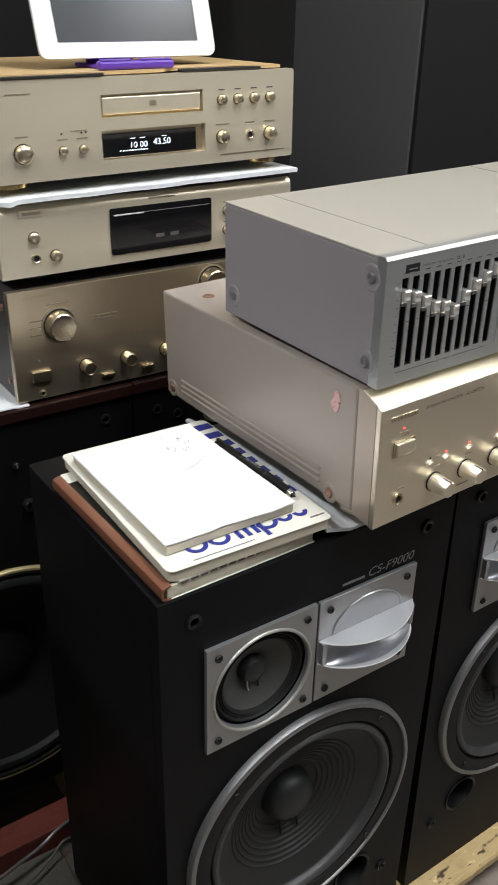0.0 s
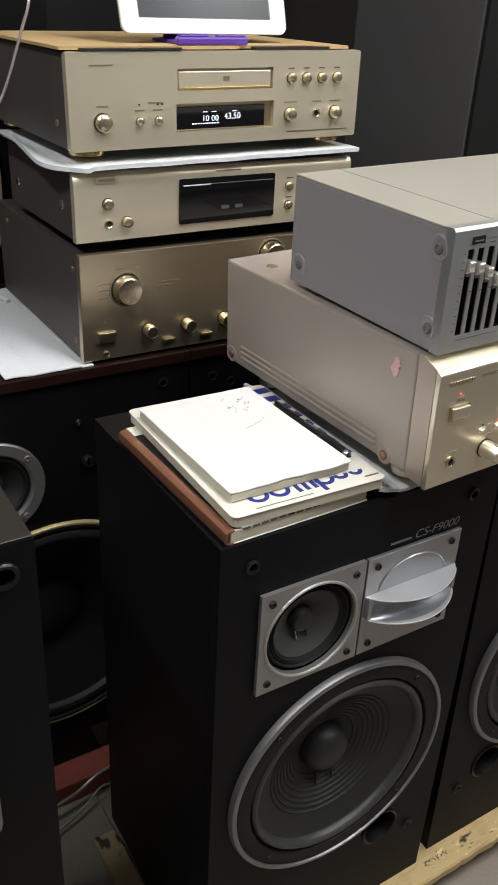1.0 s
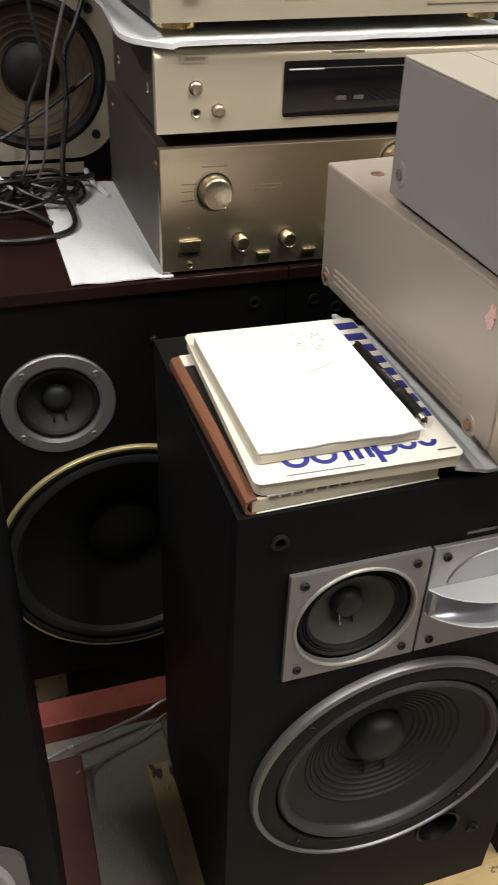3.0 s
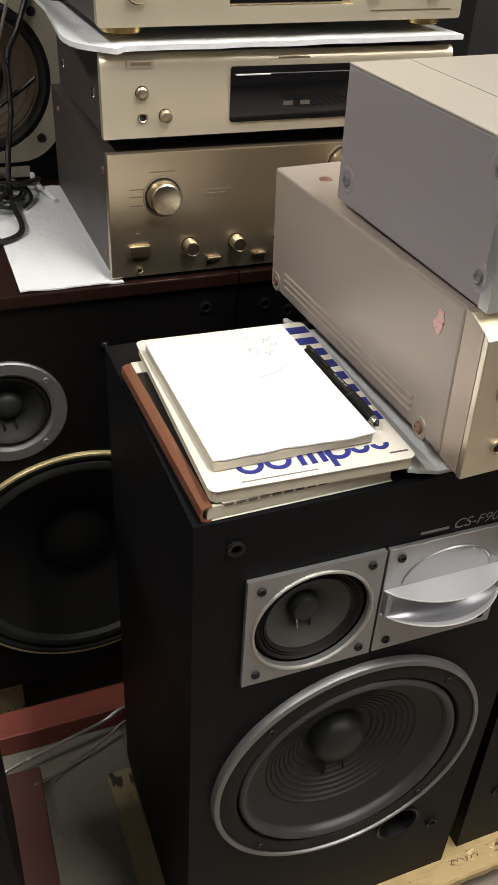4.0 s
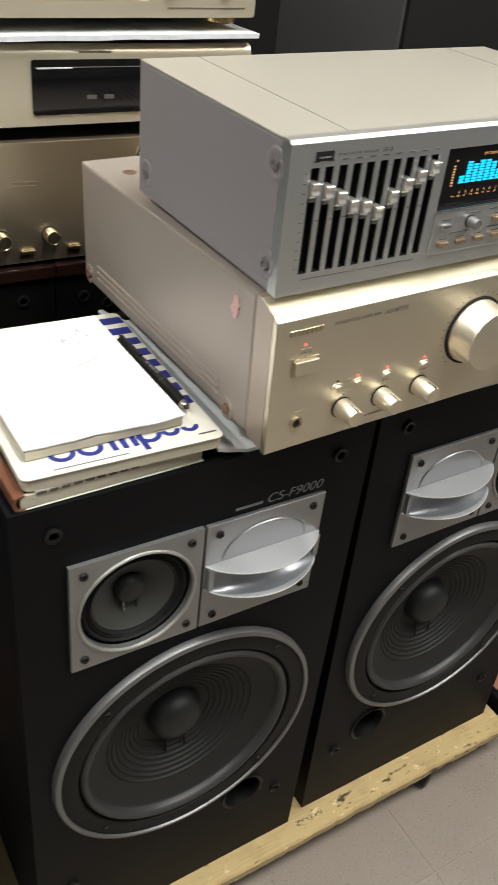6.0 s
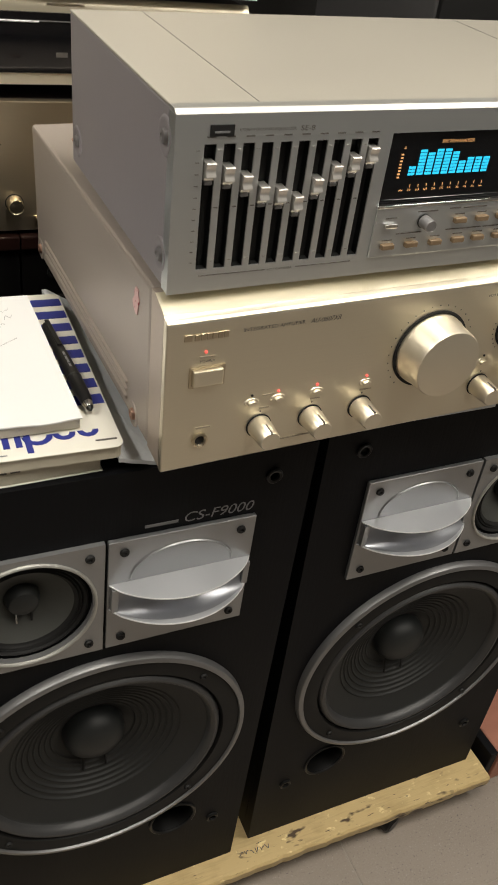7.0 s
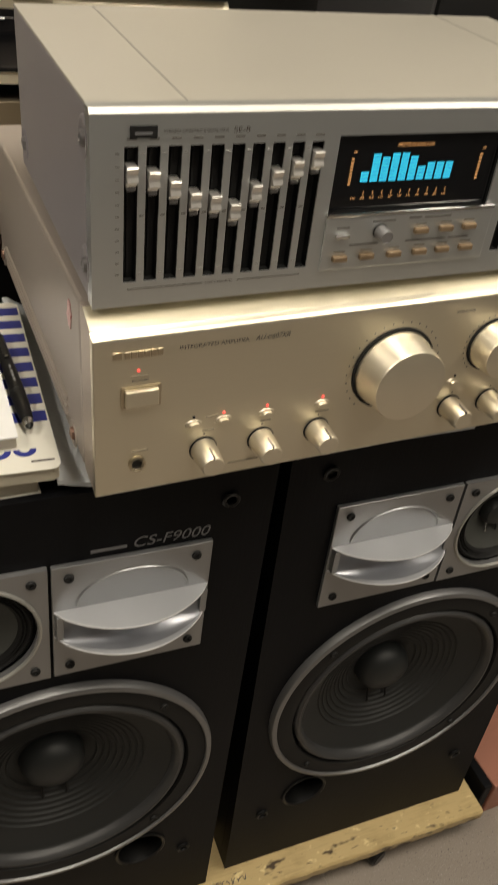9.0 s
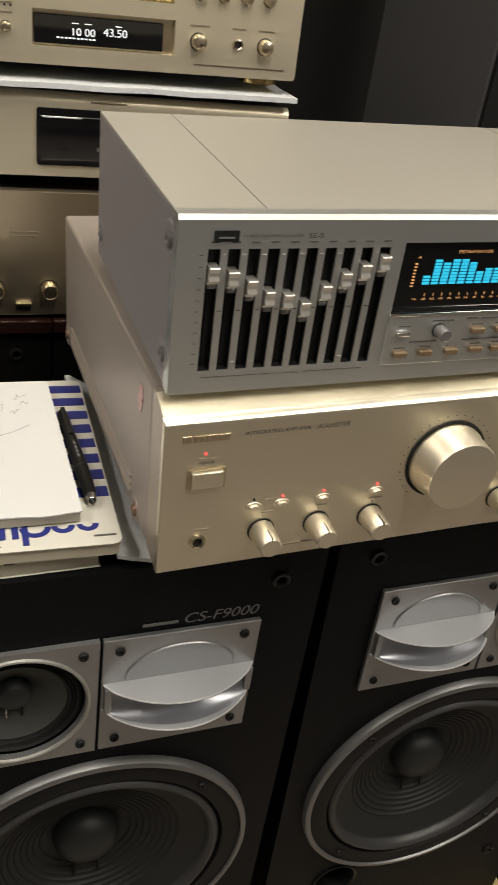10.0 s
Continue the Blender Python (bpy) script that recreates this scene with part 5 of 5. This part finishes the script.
    for k in range(11):
        print_bar(t, 0.0150, 0.0175, 0.0235 + 0.0078 * k, 0.0239 + 0.0078 * k, -0.0001, "ink")
    print_bar(t, 0.023, 0.075, 0.0125, 0.0130, -0.0001)
    print_bar(t, 0.100, 0.147, 0.0125, 0.0130, -0.0001)
    lettering("print_lettering", "LEFT CHANNEL", 0.077, 0.0117, 0.020, 0.0017, -0.0004, "ink", t)
    bd = part("badge", box(0.0237, 0.0402, -0.001, -0.0001, 0.1106, 0.1178), "dark_hole", t, "small black badge")
    part("brand_bar", box(0.0265, 0.0370, -0.0014, -0.0011, 0.1128, 0.1140), "white_print", bd)
    lettering("print_lettering", "STEREO GRAPHIC EQUALIZER", 0.0440, 0.1130, 0.041, 0.0021, -0.0004, "ink", t)
    lettering("print_lettering", "SE-8", 0.0885, 0.1126, 0.0105, 0.0034, -0.0004, "ink", t)
    # spectrum display
    dsp = part("spectrum_display", box(0.1627, 0.2923, 0.0035, 0.0074, 0.0547, 0.1083), "smoke_glass", t, "black window with lit cyan bars")
    for i, n in enumerate((3, 8, 7, 8, 8, 7, 4, 5, 5, 5)):
        for k in range(n):
            part("level_segment", box(0.1845 + 0.00735 * i, 0.1845 + 0.00735 * i + 0.0056, 0.0028, 0.0033, 0.0760 + 0.0024 * k, 0.0760 + 0.0024 * k + 0.0018), "cyan", dsp)
    lettering("print_lettering", "SPECTRUM ANALYZER", 0.2085, 0.0992, 0.029, 0.0023, 0.0030, "orange", dsp, 0.2)
    for i, s in enumerate(("Hz", "32", "63", "125", "250", "500", "1k", "2k", "4k", "8k", "16k")):
        x = 0.1795 + 0.00735 * i
        lettering("print_lettering", s, x, 0.0640, 0.0034, 0.0016, 0.0030, "orange", dsp)
        if i:
            part("tick", box(x + 0.0015, x + 0.0018, 0.0026, 0.0030, 0.0670, 0.0692), "orange", dsp)
    for side in (0.1752, 0.2775):
        lettering("print_lettering", "dB", side + 0.001, 0.0958, 0.0026, 0.0016, 0.0030, "orange", dsp)
        for k in range(8):
            part("tick", box(side, side + 0.0020, 0.0026, 0.0030, 0.0745 + 0.0024 * k, 0.0755 + 0.0024 * k), "orange", dsp)
    # control panel below the display
    part("control_panel", box(0.1615, 0.2990, -0.0022, -0.0002, 0.0140, 0.0535, 0.0008), "silver", t, "slightly raised control panel")
    part("panel_edge", box(0.1605, 0.2990, -0.0030, -0.0002, 0.0537, 0.0560, 0.0006), "chrome", t)
    part("power_button", box(0.1690, 0.1800, -0.0055, -0.0024, 0.0388, 0.0420, 0.0006), "chrome", t)
    knob(t, 0.2050, 0.0415, 0.0050, 0.011, "grey_screw", "level_knob", y=-0.0023)
    for x, z in ((0.2380, 0.0408), (0.2590, 0.0412), (0.2790, 0.0416), (0.1750, 0.0238), (0.1965, 0.0241), (0.2190, 0.0241), (0.2405, 0.0245), (0.2600, 0.0248), (0.2805, 0.0250)):
        part("push_button", box(x - 0.0056, x + 0.0056, -0.0065, -0.0024, z - 0.0021, z + 0.0021, 0.0007), "tan_button", t, "tan push button")
        print_bar(t, x - 0.0045, x + 0.0045, z + 0.0040, z + 0.0047, -0.0023)
    for x0, x1, z in ((0.198, 0.216, 0.0490), (0.227, 0.237, 0.0500), (0.240, 0.262, 0.0498), (0.182, 0.205, 0.0325), (0.228, 0.262, 0.0325), (0.264, 0.282, 0.0325), (0.170, 0.180, 0.0455)):
        print_bar(t, x0, x1, z, z + 0.0008, -0.0023)
    # side screws and feet
    for y, z in ((0.0193, 0.0227), (0.0193, 0.1050), (0.245, 0.0235)):
        sc = part("side_screw", lathe([(0.0135, 0), (0.0130, -0.0006), (0.0115, -0.0012), (0.0095, -0.0008), (0.0062, -0.0002)], 32, "y", (0, 0, 0)), "grey_paint", t, at=pose(0.001, y, z, 0, 0, -90), smooth=True)
        part("screw_head", lathe([(0, -0.0018), (0.0022, -0.002), (0.0026, -0.003), (0.0048, -0.0026), (0.0055, 0)], 20, "y", (0, 0, 0)), "grey_screw", sc, smooth=True)
    for x in (0.04, 0.41):
        for y, ln in ((0.035, 0.0025), (0.232, 0.0065)):
            part("foot", lathe([(0.015, 0), (0.015, -ln), (0, -ln)], 24, "z", (x, y, 0.0005)), "black_plastic", t, smooth=True)


equalizer()


# ---- books, notebook, pad and pen ----
def album():
    t = thing("album", pose(-0.0015, 0.0030, 0.8182, 0, 0, 1.3), "thick brown album lying on the speaker", "album")
    w, d, h = 0.187, 0.252, 0.0165
    part("page_block", box(0.007, w - 0.002, 0.001, d - 0.002, 0.0012, h - 0.0012, 0.001), "paper_edge", t, "cream page edges")
    bm = bmesh.new()
    q = 0.0110
    prof = [(q, 0), (0.006, 0), (0.0015, 0.002), (0, h / 2), (0.0015, h - 0.002), (0.006, h), (q, h + 0.0004), (q, h - 0.0013), (0.0072, h - 0.0013), (0.0035, h - 0.003), (0.0025, h / 2), (0.0035, 0.003), (0.0072, 0.0012), (q, 0.0012)]
    a = [bm.verts.new((x, 0.0, z)) for x, z in prof]
    b = [bm.verts.new((x, d, z)) for x, z in prof]
    bm.faces.new(a)
    bm.faces.new(b)
    for i in range(len(prof)):
        j = (i + 1) % len(prof)
        bm.faces.new((a[i], a[j], b[j], b[i]))
    part("spine", bm, "leather", t, "brown leatherette spine", smooth=True)
    part("back_cover", box(q + 0.0002, w, 0, d, 0, 0.0011, 0.0004, 1), "cover", t)
    part("front_cover", box(q + 0.0002, w, 0.004, d, h - 0.0011, h, 0.0004, 1), "black_plastic", t, "glossy black cover")
    part("cover_fold", box(q + 0.0002, q + 0.05, d - 0.022, d + 0.001, h, h + 0.0006), "cover", t, "pale folded cover corner")
    part("cover_flap", box(0.020, 0.178, 0.0005, 0.004, h - 0.0005, h + 0.001), "cover", t)
    for i in range(9):
        part("print_bar", box(0.022 + 0.011 * i, 0.030 + 0.011 * i, -0.0006, 0.0004, h - 0.0022, h - 0.0002), "ink", t)


def notebook():
    t = thing("notebook", pose(0.0070, 0.0030, 0.8356, 0, 0, -1.5), "cream notebook with blue stripes, upside down under the pad", "notebook")
    w, d, h = 0.1940, 0.273, 0.0140
    part("page_block", pierced([(x, y) for x, y in round_rect(0.002, w - 0.001, 0.002, d - 0.001, 0.007, 4)], [], 0, h - 0.002), "paper_edge", t, "cream page edges", at=Matrix(((1, 0, 0, 0), (0, 0, 1, 0), (0, 1, 0, 0.0006), (0, 0, 0, 1))))
    part("cover", pierced(round_rect(0, w, 0, d, 0.008, 5), [], 0, 0.0008), "cover", t, "cream card cover", at=Matrix(((1, 0, 0, 0), (0, 0, 1, 0), (0, 1, 0, h - 0.001), (0, 0, 0, 1))))
    z = h
    for i in range(8):
        y = 0.064 + i * 0.0260
        part("blue_stripe", box(0.148, 0.1925, y, y + 0.0146, z, z + 0.0004), "blue_ink", t)
    # blue wordmark as plain arcs and bars
    def arc(cx, cy, r, a0, a1, wd):
        bm = bmesh.new()
        n = 20
        i_, o_ = [], []
        for i in range(n + 1):
            a = radians(a0 + (a1 - a0) * i / n)
            i_.append(bm.verts.new((cx + (r - wd) * math.cos(a), cy + (r - wd) * math.sin(a), z + 0.0004)))
            o_.append(bm.verts.new((cx + r * math.cos(a), cy + r * math.sin(a), z + 0.0004)))
        for i in range(n):
            bm.faces.new((i_[i], i_[i + 1], o_[i + 1], o_[i]))
        ex = bmesh.ops.extrude_face_region(bm, geom=list(bm.faces))
        bmesh.ops.translate(bm, vec=(0, 0, -0.0003), verts=[g for g in ex["geom"] if isinstance(g, bmesh.types.BMVert)])
        part("mark_arc", bm, "blue_ink", t)
    base, r = 0.0275, 0.0125
    for x, q in ((0.0440, r), (0.0700, r), (0.1270, r), (0.1490, 0.0095), (0.1690, 0.0090)):
        arc(x, base, q, 180, 360, 0.0050)
    bars = [(x, base - r, base + 0.004) for x in (0.0885, 0.0985, 0.1085)] + [(0.1160, base - r - 0.009, base + 0.004)]
    for x, y0, y1 in bars:
        part("mark_bar", box(x, x + 0.0052, y0, y1, z, z + 0.00045), "blue_ink", t)
    part("print_bar", box(0.172, 0.190, 0.0105, 0.0125, z, z + 0.0003), "ink", t)
    part("print_bar", box(0.030, 0.10, 0.006, 0.0072, z, z + 0.0003), "white_print", t)


def writing_pad():
    t = thing("writing_pad", pose(0.0180, 0.0270, 0.8502, 0, 0, 0.2), "thick white writing pad with faint pencil notes", "writing pad")
    w, d, h = 0.1545, 0.221, 0.0120
    bm = bmesh.new()
    nx, ny = 14, 20
    g = [[bm.verts.new((w * i / nx + 0.0015 * (1 if j in (0, ny) else 0) * noise.noise((i, j, 2)), d * j / ny + (0 if j else -0.003 * noise.noise((i * 0.4, 0, 5)) - 0.004 * (i / nx - 0.5)), h + 0.0005 * noise.noise((i * 0.25, j * 0.25, 9)))) for i in range(nx + 1)] for j in range(ny + 1)]
    for j in range(ny):
        for i in range(nx):
            bm.faces.new((g[j][i], g[j][i + 1], g[j + 1][i + 1], g[j + 1][i]))
    ex = bmesh.ops.extrude_face_region(bm, geom=list(bm.faces))
    vs = [q for q in ex["geom"] if isinstance(q, bmesh.types.BMVert)]
    bmesh.ops.translate(bm, vec=(0, 0, -0.0012), verts=vs)
    part("top_sheet", bm, "paper", t, "white top sheet", smooth=False)
    part("page_block", box(0.0008, w - 0.0012, 0.0015, d - 0.0012, 0, h - 0.0028, 0.0008, 1), "paper_edge", t, "page edges")
    rnd = random.Random(3)
    for k in range(7):
        x, y = 0.088 + rnd.uniform(0, 0.042), 0.195 - rnd.uniform(0, 0.040)
        pts = [(x + rnd.uniform(0.004, 0.010) * i / 4, y + 0.004 * i * 0.3 + rnd.uniform(-0.004, 0.004), h + 0.0006) for i in range(5)]
        part("pencil_stroke", tube(pts, 0.00016, 4), "white_print", t)
    part("pencil_stroke", tube([(0.09, 0.118, h + 0.0008), (0.11, 0.125, h + 0.0008), (0.128, 0.137, h + 0.0008)], 0.00016, 4), "white_print", t)


def pen():
    t = thing("pen", pose(0.1790, 0.194, 0.8568, 0, 0, -88.0), "black ballpoint pen lying on the notebook", "pen")
    def along(profile):
        bm = lathe(profile, 20, "z")
        bmesh.ops.rotate(bm, verts=bm.verts, matrix=Matrix.Rotation(radians(90), 3, "Y"))
        return bm
    part("barrel", along([(0, 0.0), (0.0042, 0.001), (0.0050, 0.004), (0.0055, 0.05), (0.0064, 0.090), (0.0064, 0.118), (0.0054, 0.136), (0.0032, 0.147), (0.0011, 0.150), (0, 0.152)]), "black_plastic", t, smooth=True)
    part("clip", box(0.002, 0.050, -0.0022, 0.0022, 0.0056, 0.0076, 0.0006), "black_plastic", t)
    part("grip_band", along([(0.0064, 0.098), (0.0067, 0.099), (0.0067, 0.100), (0.0064, 0.101)]), "cap", t, "dull grip band", smooth=True)
    for x in (0.062, 0.070, 0.076, 0.083):
        part("print_bar", box(x, x + 0.005, -0.0009, 0.0009, 0.0058, 0.0064), "white_print", t)
    part("tip_ring", along([(0.0048, 0.1405), (0.0046, 0.1412), (0.0036, 0.1460), (0.0033, 0.1465)]), "chrome", t, smooth=True)


album()
notebook()
writing_pad()
pen()

# ---- floor tiles ----
TILE = 0.45
bm = box(0.0010, TILE - 0.0010, 0.0010, TILE - 0.0010, -0.006, 0.0, 0.0006, 1)
first = part("tile", bm, "tile", floor)
nx0, ny0 = -6, -6
for i in range(nx0, 4):
    for j in range(ny0, 6):
        m = pose(0.581 + i * TILE, -0.607 + j * TILE, 0)
        x, y = m.translation.x, m.translation.y
        if x < X0 - 0.01 or x + TILE > X1 + 0.3 or y < Y0 - 0.3 or y > Y1 - 0.2:
            continue
        ob = new("tile", first.data)
        ob.parent = floor
        ob.matrix_basis = m
bpy.data.objects.remove(first)
